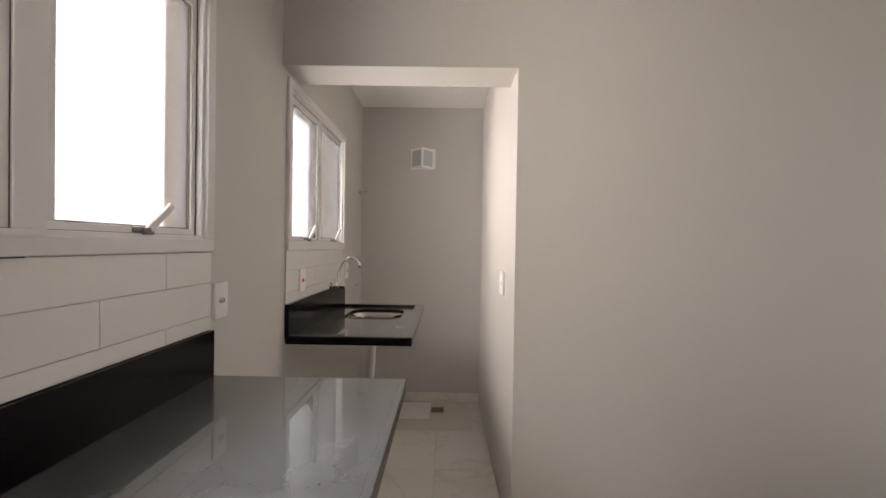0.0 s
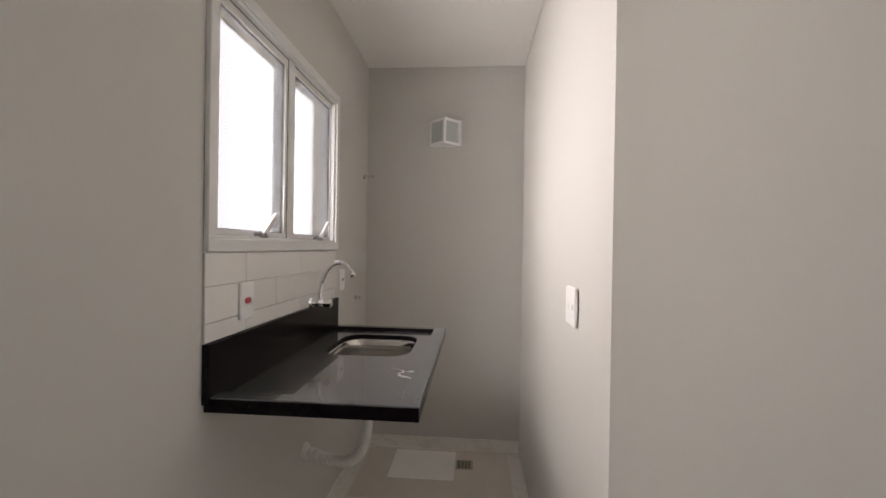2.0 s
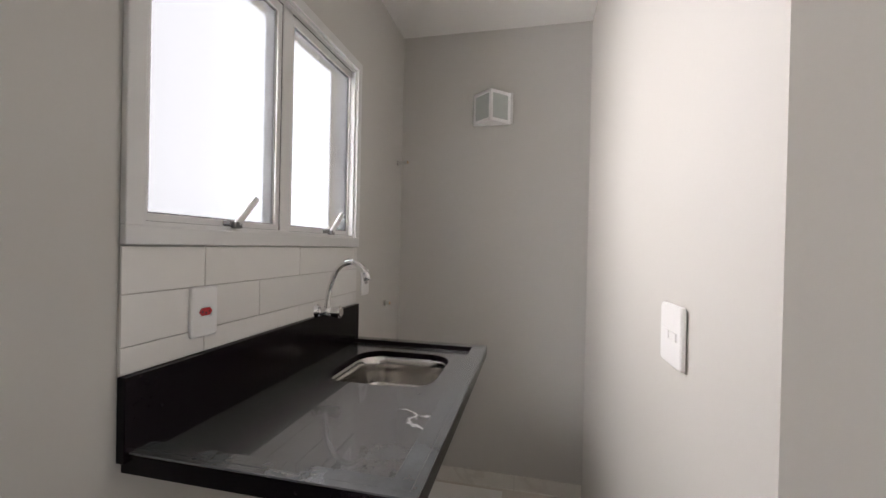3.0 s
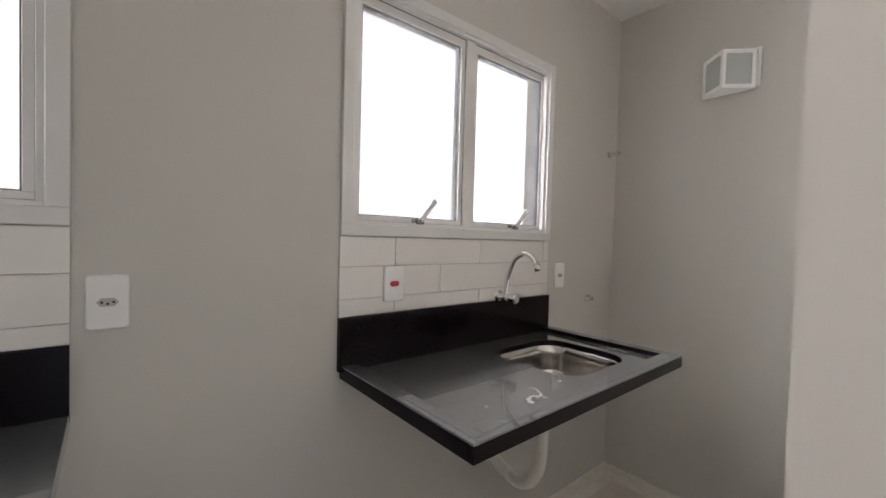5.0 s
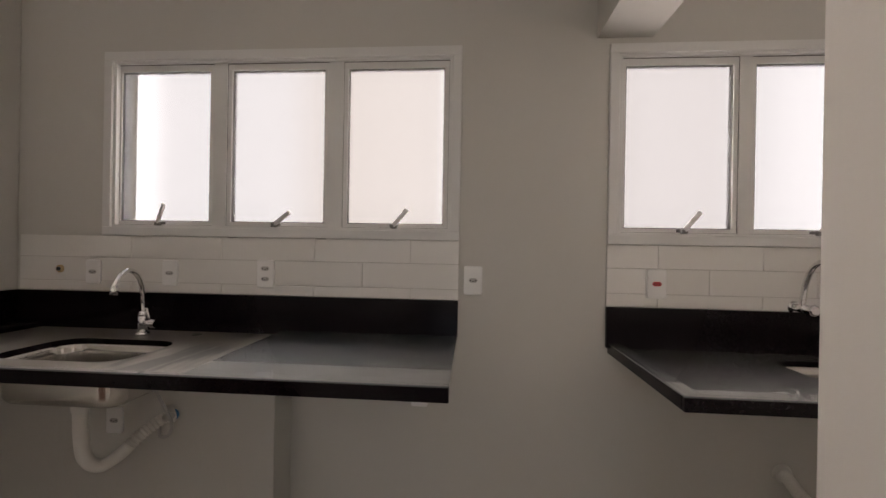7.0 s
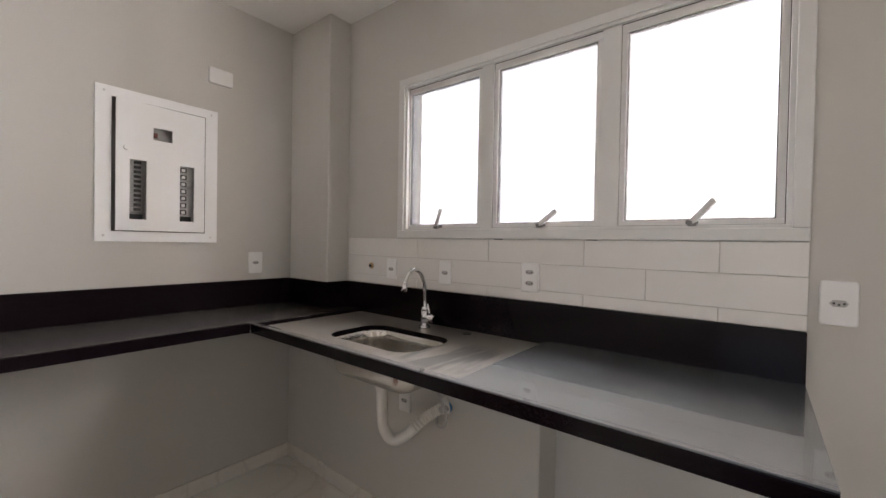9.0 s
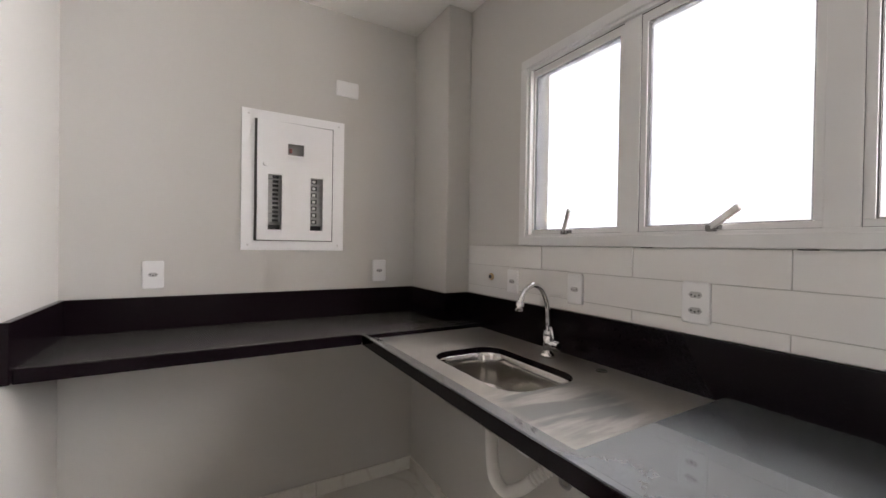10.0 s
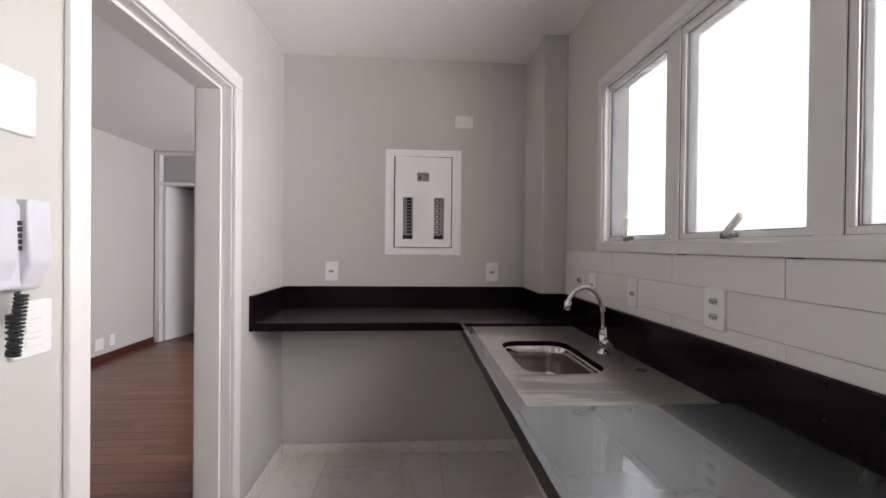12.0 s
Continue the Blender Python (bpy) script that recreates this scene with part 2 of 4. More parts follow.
# for the glass gaskets, and for strips that paint shaded gaps dark
GASKET_GAP_SHADE = surface("dark_gasket_and_gap_shade", (0.10, 0.095, 0.09), 0.6)
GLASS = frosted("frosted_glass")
GRANITE = granite("black_granite", 0.0)
GRANITE_TOP = granite("black_granite_thin_dust", 0.36, (0.30, 0.29, 0.275))
GRANITE_WET = granite("black_granite_brown_dust", 0.72, (0.42, 0.39, 0.345), 3.5, wiped=(0.38, 1.36, 0.2, 0.24))
GRANITE_DRY = granite("black_granite_grey_dust", 0.33, (0.33, 0.365, 0.375), 9.0)
GRANITE_LAUNDRY = granite("black_granite_lime_marks", 0.34, (0.34, 0.35, 0.35), 5.0, mark=(0.465, 3.12, 0.055, 0.22))
STEEL = surface("brushed_stainless_steel", (0.56, 0.54, 0.51), 0.16, metal=1, vary=0.06, scale=10, grain=120, bump=0)
CHROME = surface("chrome", (0.82, 0.82, 0.82), 0.06, metal=1, vary=0.02, bump=0)
TILE = surface("white_ceramic_glaze", (0.74, 0.725, 0.695), 0.25, vary=0.02, scale=2, grain=30, bump=0.03, per_piece=0.02)
GROUT = surface("grey_grout", (0.50, 0.48, 0.45), 0.9, vary=0.08)
FLOOR_GROUT = surface("cream_floor_grout", (0.60, 0.58, 0.53), 0.85, vary=0.05)
PLASTIC = surface("white_plastic", (0.78, 0.775, 0.765), 0.33, vary=0.015, bump=0)
SOCKET = surface("grey_socket_plastic", (0.42, 0.41, 0.40), 0.45, vary=0.03, bump=0)
BLACK = surface("black_plastic", (0.02, 0.02, 0.022), 0.4, vary=0.1, bump=0)
RED = surface("red_socket_plastic", (0.5, 0.02, 0.03), 0.35, vary=0.03, bump=0)
PVC = surface("white_pvc_pipe", (0.72, 0.70, 0.66), 0.4, vary=0.04, bump=0)
LACQUER = surface("white_lacquer", (0.74, 0.725, 0.705), 0.35, vary=0.02, scale=2, bump=0.03)
PANEL_WHITE = surface("white_enamelled_steel", (0.87, 0.87, 0.87), 0.3, vary=0.02, bump=0.01)
BRASS = surface("brass", (0.5, 0.36, 0.2), 0.35, metal=1, vary=0.1)
BLUE = surface("blue_plastic", (0.05, 0.2, 0.4), 0.4)
HANDSET = surface("pale_grey_plastic", (0.60, 0.60, 0.65), 0.28, vary=0.02, bump=0)
PORCELAIN = marble("cream_marble_porcelain")
FLOORWOOD = wood("reddish_brown_floorboard", (0.105, 0.042, 0.024), (0.20, 0.088, 0.050), 0.3, 0)
BASEWOOD = wood("red_brown_baseboard_wood", (0.075, 0.018, 0.01), (0.13, 0.035, 0.018), 0.35, 1)
LAMP_GLASS = surface("matt_lamp_glass", (0.40, 0.43, 0.41), 0.3, vary=0.03, bump=0)


# ---- mesh helpers ----
def box(bm, x0, x1, y0, y1, z0, z1, bevel=0.0, seg=2):
    r = bmesh.ops.create_cube(bm, size=1, matrix=Matrix.LocRotScale(((x0 + x1) / 2, (y0 + y1) / 2, (z0 + z1) / 2), None, (abs(x1 - x0), abs(y1 - y0), abs(z1 - z0))))
    if bevel:
        bmesh.ops.bevel(bm, geom=list({e for v in r["verts"] for e in v.link_edges}), offset=bevel, segments=seg, affect='EDGES', profile=0.5)


def boxes(*rows, bevel=0.0, seg=2):
    bm = bmesh.new()
    for row in rows:
        box(bm, *row, bevel=bevel, seg=seg)
    return bm


def mesh_object(name, bm, material, smooth=False):
    bmesh.ops.recalc_face_normals(bm, faces=bm.faces)
    me = bpy.data.meshes.new(name)
    for f in bm.faces:
        f.smooth = smooth
    bm.to_mesh(me)
    bm.free()
    me.materials.append(material)
    return new(name, me)


def part(name, bm, material, parent, label="", smooth=False):
    ob = mesh_object(name, bm, material, smooth)
    ob.parent = parent
    ob.matrix_parent_inverse = Matrix.Translation(parent.matrix_basis.translation).inverted() if parent.parent is None else Matrix.Identity(4)
    return tagged(ob, label)


def thing(name, label, category, at=(0, 0, 0), group="", kind=""):
    ob = new(name)
    ob.empty_display_size = 0.05
    ob.location = at
    return tagged(ob, label, category, group, kind)


def setting(name, bm, material, label, category):
    return tagged(mesh_object(name, bm, material), label, category, kind="structure")


def tube(points, radius, seg=16, ribs=0.0, step=0.006):
    """A round pipe along a smoothed line through the points; ribs: depth of the corrugation."""
    p = [Vector(q) for q in points]
    fine = []
    for i in range(len(p) - 1):
        a, b, c, d = p[max(i - 1, 0)], p[i], p[i + 1], p[min(i + 2, len(p) - 1)]
        count = max(int((c - b).length / step), 2)
        for k in range(count):
            t = k / count
            fine.append(0.5 * (2 * b + (c - a) * t + (2 * a - 5 * b + 4 * c - d) * t * t + (3 * b - a - 3 * c + d) * t ** 3))
    fine.append(p[-1])
    bm, rings = bmesh.new(), []
    side = None
    for i, q in enumerate(fine):
        way = (fine[min(i + 1, len(fine) - 1)] - fine[max(i - 1, 0)]).normalized()
        if side is None:
            side = way.orthogonal().normalized()
        side = (side - way * side.dot(way)).normalized()
        up = way.cross(side)
        r = radius + (ribs if i % 2 else -ribs) * 0.5
        rings.append([bm.verts.new(q + r * (math.cos(2 * math.pi * k / seg) * side + math.sin(2 * math.pi * k / seg) * up)) for k in range(seg)])
    for a, b in zip(rings, rings[1:]):
        for k in range(seg):
            bm.faces.new((a[k], a[(k + 1) % seg], b[(k + 1) % seg], b[k]))
    bm.faces.new(rings[0])
    bm.faces.new(rings[-1])
    return bm


def rod(a, b, r0, r1=None, seg=20):
    a, b = Vector(a), Vector(b)
    bm = bmesh.new()
    m = Matrix.Translation((a + b) / 2) @ (b - a).to_track_quat("Z", "Y").to_matrix().to_4x4()
    bmesh.ops.create_cone(bm, cap_ends=True, segments=seg, radius1=r0, radius2=r0 if r1 is None else r1, depth=(b - a).length, matrix=m)
    return bm


def rounded(x0, x1, y0, y1, r, seg=8):
    out = []
    for cx, cy, a0 in ((x1 - r, y1 - r, 0), (x0 + r, y1 - r, 90), (x0 + r, y0 + r, 180), (x1 - r, y0 + r, 270)):
        for k in range(seg + 1):
            a = radians(a0 + 90 * k / seg)
            out.append((cx + r * math.cos(a), cy + r * math.sin(a)))
    return out


def holed_slab(x0, x1, y0, y1, z0, z1, hole):
    """A flat slab with one hole given as a ring of points."""
    bm = bmesh.new()
    outer = [(x0, y0), (x1, y0), (x1, y1), (x0, y1)]
    edges = []
    for ring in (outer, hole):
        vs = [bm.verts.new((x, y, z1)) for x, y in ring]
        edges += [bm.edges.new((vs[i], vs[(i + 1) % len(vs)])) for i in range(len(vs))]
    bmesh.ops.triangle_fill(bm, use_beauty=True, use_dissolve=False, edges=edges)
    r = bmesh.ops.extrude_face_region(bm, geom=list(bm.faces))
    bmesh.ops.translate(bm, verts=[v for v in r["geom"] if isinstance(v, bmesh.types.BMVert)], vec=(0, 0, z0 - z1))
    return bm


def gridded(xs, zs, holes, y0, y1):
    """A plate in the xz plane from y0 to y1 with rectangular holes, by cells."""
    bm = bmesh.new()
    for i in range(len(xs) - 1):
        for k in range(len(zs) - 1):
            if (i, k) not in holes:
                box(bm, xs[i], xs[i + 1], y0, y1, zs[k], zs[k + 1])
    bmesh.ops.remove_doubles(bm, verts=bm.verts, dist=1e-5)
    seen = {}
    for f in bm.faces:
        seen.setdefault(tuple(sorted(v.index for v in f.verts)), []).append(f)
    bm.verts.index_update()
    seen = {}
    for f in bm.faces:
        seen.setdefault(tuple(sorted(v.index for v in f.verts)), []).append(f)
    bmesh.ops.delete(bm, geom=[f for fs in seen.values() if len(fs) > 1 for f in fs], context='FACES_ONLY')
    return bm


# ---- the shell ----
CEIL, LCEIL = 2.44, 2.487
TOP = 2.75
K0, K1, KB, KT = 0.789, 2.207, 1.306, 1.996     # kitchen window opening
L0, L1, LB, LT = 2.842, 3.762, 1.302, 1.992     # laundry window opening
bm = boxes((-0.11, 0, -3.1, -2.4, -0.1, TOP), (-0.11, 0, -2.4, -0.7, -0.1, 0.9), (-0.11, 0, -2.4, -0.7, 2.2, TOP), (-0.11, 0, -0.7, K0, -0.1, TOP), (-0.11, 0, K0, K1, -0.1, KB), (-0.11, 0, K0, K1, KT, TOP), (-0.11, 0, K1, L0, -0.1, TOP),
           (-0.11, 0, L0, L1, -0.1, LB), (-0.11, 0, L0, L1, LT, TOP), (-0.11, 0, L1, 4.53, -0.1, TOP))
setting("wall_west", bm, PAINT, "warm grey painted wall with two frosted windows", "wall")
RX0, RX1, RZ0, RZ1 = 0.607, 0.947, 1.286, 1.826      # recess of the electric panel
bm = boxes((0, RX0, -0.15, 0, -0.1, TOP), (RX1, 1.625, -0.15, 0, -0.1, TOP), (RX0, RX1, -0.15, 0, -0.1, RZ0), (RX0, RX1, -0.15, 0, RZ1, TOP), (RX0, RX1, -0.15, -0.09, RZ0, RZ1))
setting("wall_south", bm, PAINT, "warm grey painted wall behind the narrow counter", "wall")
setting("wall_column", boxes((0, 0.135, 0, 0.36, -0.004, CEIL), bevel=0.006), PAINT, "warm grey painted corner column", "column")
setting("wall_lower_casing", boxes((0, 0.142, 0.36, 1.575, -0.004, 0.861), bevel=0.004), PAINT, "warm grey painted pipe casing under the counter", "wall")
DY0, DY1, DZ = 0.69, 1.455, 1.965
bm = boxes((1.625, 1.765, -0.15, DY0 - 0.015, -0.1, TOP), (1.625, 1.765, DY1 + 0.015, 1.85, -0.1, TOP), (1.625, 1.765, DY0 - 0.015, DY1 + 0.015, DZ + 0.015, TOP))
setting("wall_east", bm, PAINT, "pale grey painted wall with a doorway", "wall")
bm = boxes((1.003, 3.2, 2.758, 2.9, -0.1, TOP), (1.003, 1.153, 2.9, 4.383, -0.1, TOP))
setting("wall_partition", bm, PAINT, "warm grey painted partition beside the laundry", "wall")
setting("wall_header", boxes((0, 1.003, 2.758, 2.965, 2.056, CEIL)), PAINT, "pale painted beam over the laundry opening", "beam")
setting("wall_north", boxes((0, 1.15, 4.383, 4.53, -0.1, TOP)), PAINT, "warm grey painted end wall of the laundry", "wall")
# unseen end wall; its opening is made up for the fill lamp
setting("wall_passage_end", boxes((3.2, 3.3, 1.85, 1.9, -0.1, TOP), (3.2, 3.3, 2.7, 2.9, -0.1, TOP), (3.2, 3.3, 1.9, 2.7, 2.15, TOP), (3.2, 3.3, 1.9, 2.7, -0.1, 0.15)), PAINT, "plain grey painted wall out of view, with an opening added for the fill lamp", "wall")
setting("wall_passage_side", boxes((1.765, 4.3, 1.71, 1.85, -0.1, TOP)), LIVING_PAINT, "plain cream painted wall", "wall")
setting("ceiling", boxes((0, 1.625, 0, 1.85, CEIL, CEIL + 0.1), (0, 3.2, 1.85, 2.757, CEIL, CEIL + 0.1), (0, 1.0, 2.757, 4.383, CEIL, CEIL + 0.1)), WHITE_CEIL, "white painted plaster ceiling", "ceiling")
setting("roof_slab", boxes((-0.18, 4.4, -5.0, 4.53, TOP, TOP + 0.1)), WHITE_CEIL, "plain slab above the rooms", "slab")
# living room
setting("wall_living_east", boxes((4.2, 4.34, -3.09, 1.71, -0.1, TOP)), LIVING_PAINT, "cream painted living room wall", "wall")
setting("ceiling_living", boxes((0, 4.2, -2.95, -0.15, LCEIL, LCEIL + 0.1), (1.765, 4.2, -0.15, 1.71, LCEIL, LCEIL + 0.1)), WHITE_CEIL, "white living room ceiling", "ceiling")
bm = boxes((-0.18, 3.27, -3.09, -2.95, -0.1, TOP), (4.185, 4.2, -3.09, -2.95, -0.1, TOP), (3.27, 4.185, -3.09, -2.95, 2.465, TOP))
setting("wall_living_south", bm, LIVING_PAINT, "cream painted wall with a white door", "wall")
setting("wall_hall", boxes((2.6, 4.4, -5.0, -4.86, -0.1, TOP), (2.6, 2.74, -4.86, -3.09, -0.1, TOP), (4.26, 4.4, -4.86, -3.09, -0.1, TOP)), LIVING_PAINT, "cream painted hall walls beyond the door", "wall")
setting("floor", boxes((-0.18, 4.4, -5.0, 4.53, -0.2, -0.105)), GROUT, "concrete floor slab", "floor")

# glowing backdrop for the bright light well outside
glow = setting("backdrop", boxes((-1.62, -1.6, -4.0, 8.0, -1.5, 5.5)), daylight("glowing_facade"), "glowing backdrop for the bright facade across the light well", "backdrop")


# ---- windows ----
def window(name, y0, y1, z0, z1, panes, levers, label):
    """An aluminium window in the west wall: casing, sashes, panes, levers."""
    w = thing(name, label, "window", (0, (y0 + y1) / 2, z0), kind="structure")
    c = 0.036
    for row in ((0.001, 0.016, y0 - c, y1 + c, z0 - c, z0), (0.001, 0.016, y0 - c, y1 + c, z1, z1 + c), (0.001, 0.016, y0 - c, y0, z0, z1), (0.001, 0.016, y1, y1 + c, z0, z1)):
        part("casing", boxes(row, bevel=0.0025), ALU, w)
    for row in ((-0.075, 0.006, y0 - 0.001, y1 + 0.001, z0 - 0.001, z0 + 0.010), (-0.075, 0.006, y0 - 0.001, y1 + 0.001, z1 - 0.010, z1 + 0.001), (-0.075, 0.006, y0 - 0.001, y0 + 0.013, z0 + 0.010, z1 - 0.010), (-0.075, 0.006, y1 - 0.013, y1 + 0.001, z0 + 0.010, z1 - 0.010)):
        part("window_frame", boxes(row, bevel=0.0015), ALU, w)
    for (a0, a1), (b0, b1) in zip(panes, panes[1:]):
        mid = (a1 + b0) / 2
        part("mullion", boxes((-0.07, -0.006, mid - (b0 - a1) / 2 + 0.0185, mid + (b0 - a1) / 2 - 0.0185, z0 + 0.010, z1 - 0.010), bevel=0.002), ALU, w)
    for (a, b), (ly, lean) in zip(panes, levers):
        s = 0.02
        g0, g1 = z0 + 0.027, z1 - 0.038
        sash = part("sash", boxes((-0.045, -0.012, a - s, b + s, z0 + 0.008, g0), (-0.045, -0.012, a - s, b + s, g1, z1 - 0.008), (-0.045, -0.012, a - s, a, g0, g1), (-0.045, -0.012, b, b + s, g0, g1), bevel=0.002), ALU, w)
        e0, e1, f0, f1 = a - s, b + s, z0 + 0.008, z1 - 0.008
        # thin dark strips paint the shadow gap round the sash
        part("shadow_line", boxes((-0.012, -0.0098, e0 - 0.001, e1 + 0.001, f0 + 0.001, f0 + 0.0035), (-0.012, -0.0098, e0 - 0.001, e1 + 0.001, f1 - 0.004, f1 - 0.001), (-0.012, -0.0098, e0 - 0.001, e0 + 0.002, f0 + 0.0035, f1 - 0.004), (-0.012, -0.0098, e1 - 0.002, e1 + 0.001, f0 + 0.0035, f1 - 0.004)), GASKET_GAP_SHADE, sash, "dark strip drawn for the shadow gap round the sash")
        part("gasket", boxes((-0.027, -0.017, a, b, g0, g0 + 0.003), (-0.027, -0.017, a, b, g1 - 0.003, g1), (-0.027, -0.017, a, a + 0.003, g0 + 0.003, g1 - 0.003), (-0.027, -0.017, b - 0.003, b, g0 + 0.003, g1 - 0.003)), GASKET_GAP_SHADE, sash)
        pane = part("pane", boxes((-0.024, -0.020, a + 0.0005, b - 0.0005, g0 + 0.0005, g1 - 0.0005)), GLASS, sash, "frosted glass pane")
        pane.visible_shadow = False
        lev = part("lever", boxes((-0.014, 0.008, ly - 0.016, ly + 0.016, g0 - 0.014, g0 - 0.002), (0.004, 0.020, ly - 0.009, ly + 0.013, g0 - 0.020, g0 - 0.004), bevel=0.002), surface("grey_metal_bracket", (0.16, 0.155, 0.15), 0.4, metal=0.6), w, "grey metal lever catch")
        tip = Vector((0.03, ly + lean, g0 - 0.010 + math.sqrt(max(0.0075 - lean * lean, 0.0016))))
        arm = boxes((-0.005, 0.005, -0.008, 0.008, 0, 0.088), bevel=0.002)
        bmesh.ops.transform(arm, matrix=Matrix.Translation((0.014, ly, g0 - 0.010)) @ (tip - Vector((0.014, ly, g0 - 0.010))).to_track_quat("Z", "Y").to_matrix().to_4x4(), verts=arm.verts)
        part("lever_arm", arm, ALU, lev)
    # sloping outer sill and reveal lining
    part("reveal", boxes((-0.109, -0.076, y0 + 0.0, y0 + 0.004, z0, z1), (-0.109, -0.076, y1 - 0.004, y1, z0, z1), (-0.109, -0.076, y0 + 0.004, y1 - 0.004, z1 - 0.004, z1), (-0.12, -0.076, y0 + 0.004, y1 - 0.004, z0, z0 + 0.006)), OUTSIDE, w, "beige plastered reveal")
    return w


window("window_1", K0, K1, KB, KT, ((0.81, 1.20), (1.295, 1.688), (1.785, 2.174)), ((0.996, 0.04), (1.493, 0.072), (1.98, 0.058)), "white aluminium three-pane window with frosted glass above the counter")
window("window_2", L0, L1, LB, LT, ((2.873, 3.268), (3.349, 3.738)), ((3.083, 0.05), (3.561, 0.05)), "white aluminium two-pane window with frosted glass above the laundry sink")
# unseen window, its place assumed, added to light the living room
part("pane", boxes((-0.10, -0.095, -2.4, -0.7, 0.9, 2.2)), GLASS, thing("window_3", "plain frosted window added out of view to light the living room", "window", (0, -1.5, 0.9), kind="structure")).visible_shadow = False


# ---- doorway to the living room ----
d = thing("door_1", "white lacquered door frame with moulded casing, no leaf", "door frame", (1.69, 1.07, 0), kind="structure")
part("jamb", boxes((1.624, 1.766, DY0 - 0.015, DY0, 0, DZ), bevel=0.001), LACQUER, d)
part("jamb", boxes((1.624, 1.766, DY1, DY1 + 0.015, 0, DZ), bevel=0.001), LACQUER, d)
part("lintel", boxes((1.624, 1.766, DY0 - 0.015, DY1 + 0.015, DZ, DZ + 0.015), bevel=0.001), LACQUER, d)
part("door_stop", boxes((1.664, 1.7655, DY0, DY0 + 0.012, 0, DZ), (1.664, 1.7655, DY1 - 0.012, DY1, 0, DZ), (1.664, 1.7655, DY0 + 0.012, DY1 - 0.012, DZ - 0.012, DZ), bevel=0.001), LACQUER, d)
for x0, x1 in ((1.607, 1.6235), (1.7665, 1.782)):
    part("casing", boxes((x0, x1, DY0 - 0.072, DY0 - 0.006, 0, DZ + 0.006), bevel=0.004), LACQUER, d)
    part("casing", boxes((x0, x1, DY1 + 0.006, DY1 + 0.066, 0, DZ + 0.006), bevel=0.004), LACQUER, d)
    part("casing", boxes((x0, x1, DY0 - 0.072, DY1 + 0.066, DZ + 0.006, DZ + 0.072), bevel=0.004), LACQUER, d)
part("threshold", boxes((1.625, 1.765, DY0, DY1, -0.02, 0.002), bevel=0.001), FLOORWOOD, d, "dark wooden threshold")

# living room door with a transom grille
d = thing("door_2", "white open door under a perforated transom panel", "door", (3.7, -2.95, 0), kind="structure")
for row in ((4.125, 4.185, -3.1, -2.925, 0, 2.465), (3.27, 3.33, -3.1, -2.925, 0, 2.465), (3.33, 4.125, -3.1, -2.925, 2.43, 2.465), (3.33, 4.125, -3.1, -2.925, 2.04, 2.076)):
    part("door_frame", boxes(row, bevel=0.004), LACQUER, d)
part("transom_panel", boxes((3.33, 4.125, -3.02, -3.0, 2.076, 2.43)), surface("perforated_white_panel", (0.42, 0.41, 0.40), 0.5, vary=0.25, grain=260, bump=0.3), d, "perforated grey-white panel")
leaf = boxes((-0.018, 0.018, -0.74, 0, 0.008, 2.035), bevel=0.002)
bmesh.ops.transform(leaf, matrix=pose(4.10, -2.99, 0, 0, 0, -14), verts=leaf.verts)
leaf = part("leaf", leaf, LACQUER, d, "white flush door leaf standing open")
for z in (0.25, 1.1, 1.85):
    part("hinge", rod((4.122, -2.925, z - 0.04), (4.122, -2.925, z + 0.04), 0.008), ALU, d)
part("door_handle", tube([(3.84, -3.62, 1.05), (3.80, -3.62, 1.05), (3.79, -3.56, 1.05)], 0.009), CHROME, leaf)
setting("baseboard_living", boxes((4.182, 4.1985, -2.92, 1.71, 0, 0.075), bevel=0.003), BASEWOOD, "dark red-brown wooden baseboard", "baseboard")


# ---- counters ----
def basin(name, x0, x1, y0, y1, top, bottom, r, drain, label):
    """A pressed steel bowl with rounded corners, its flange under the stone."""
    s = thing(name, label, "sink", ((x0 + x1) / 2, (y0 + y1) / 2, bottom))
    bm = bmesh.new()
    rings = []
    depth = top - bottom
    prof = [(0.018, 0.0), (-0.002, 0.0), (-0.006, 0.006)]
    prof += [(-0.010 - 0.006 * t, depth * 0.75 * t) for t in (0.3, 0.65, 1.0)]
    prof += [(-0.016 - 0.045 * (1 - math.cos(a)), depth * 0.75 + depth * 0.25 * math.sin(a)) for a in (0.4, 0.8, 1.2, 1.57)]
    outer = [(g - 0 if i < 2 else g + 0.0, dz) for i, (g, dz) in enumerate(prof)]
    for g, dz in outer:
        ring = rounded(x0 - g, x1 + g, y0 - g, y1 + g, max(r + g, 0.01), 8)
        rings.append([bm.verts.new((x, y, top - dz)) for x, y in ring])
    for a, b in zip(rings, rings[1:]):
        for k in range(len(a)):
            bm.faces.new((a[k], a[(k + 1) % len(a)], b[(k + 1) % len(a)], b[k]))
    c = bm.verts.new((drain[0], drain[1], bottom - 0.004))
    last = rings[-1]
    for k in range(len(last)):
        bm.faces.new((last[k], last[(k + 1) % len(last)], c))
    bowl = part("bowl", bm, STEEL, s, "polished stainless steel bowl", smooth=True)
    mod = bowl.modifiers.new("sheet", 'SOLIDIFY')
    mod.thickness, mod.offset = 0.0016, 1
    part("drain_flange", rod((*drain, bottom - 0.006), (*drain, bottom + 0.004), 0.038, 0.034, 28), CHROME, s, "chrome drain flange")
    part("drain_plug", rod((*drain, bottom + 0.004), (*drain, bottom + 0.016), 0.022, 0.016, 24), CHROME, s)
    return s


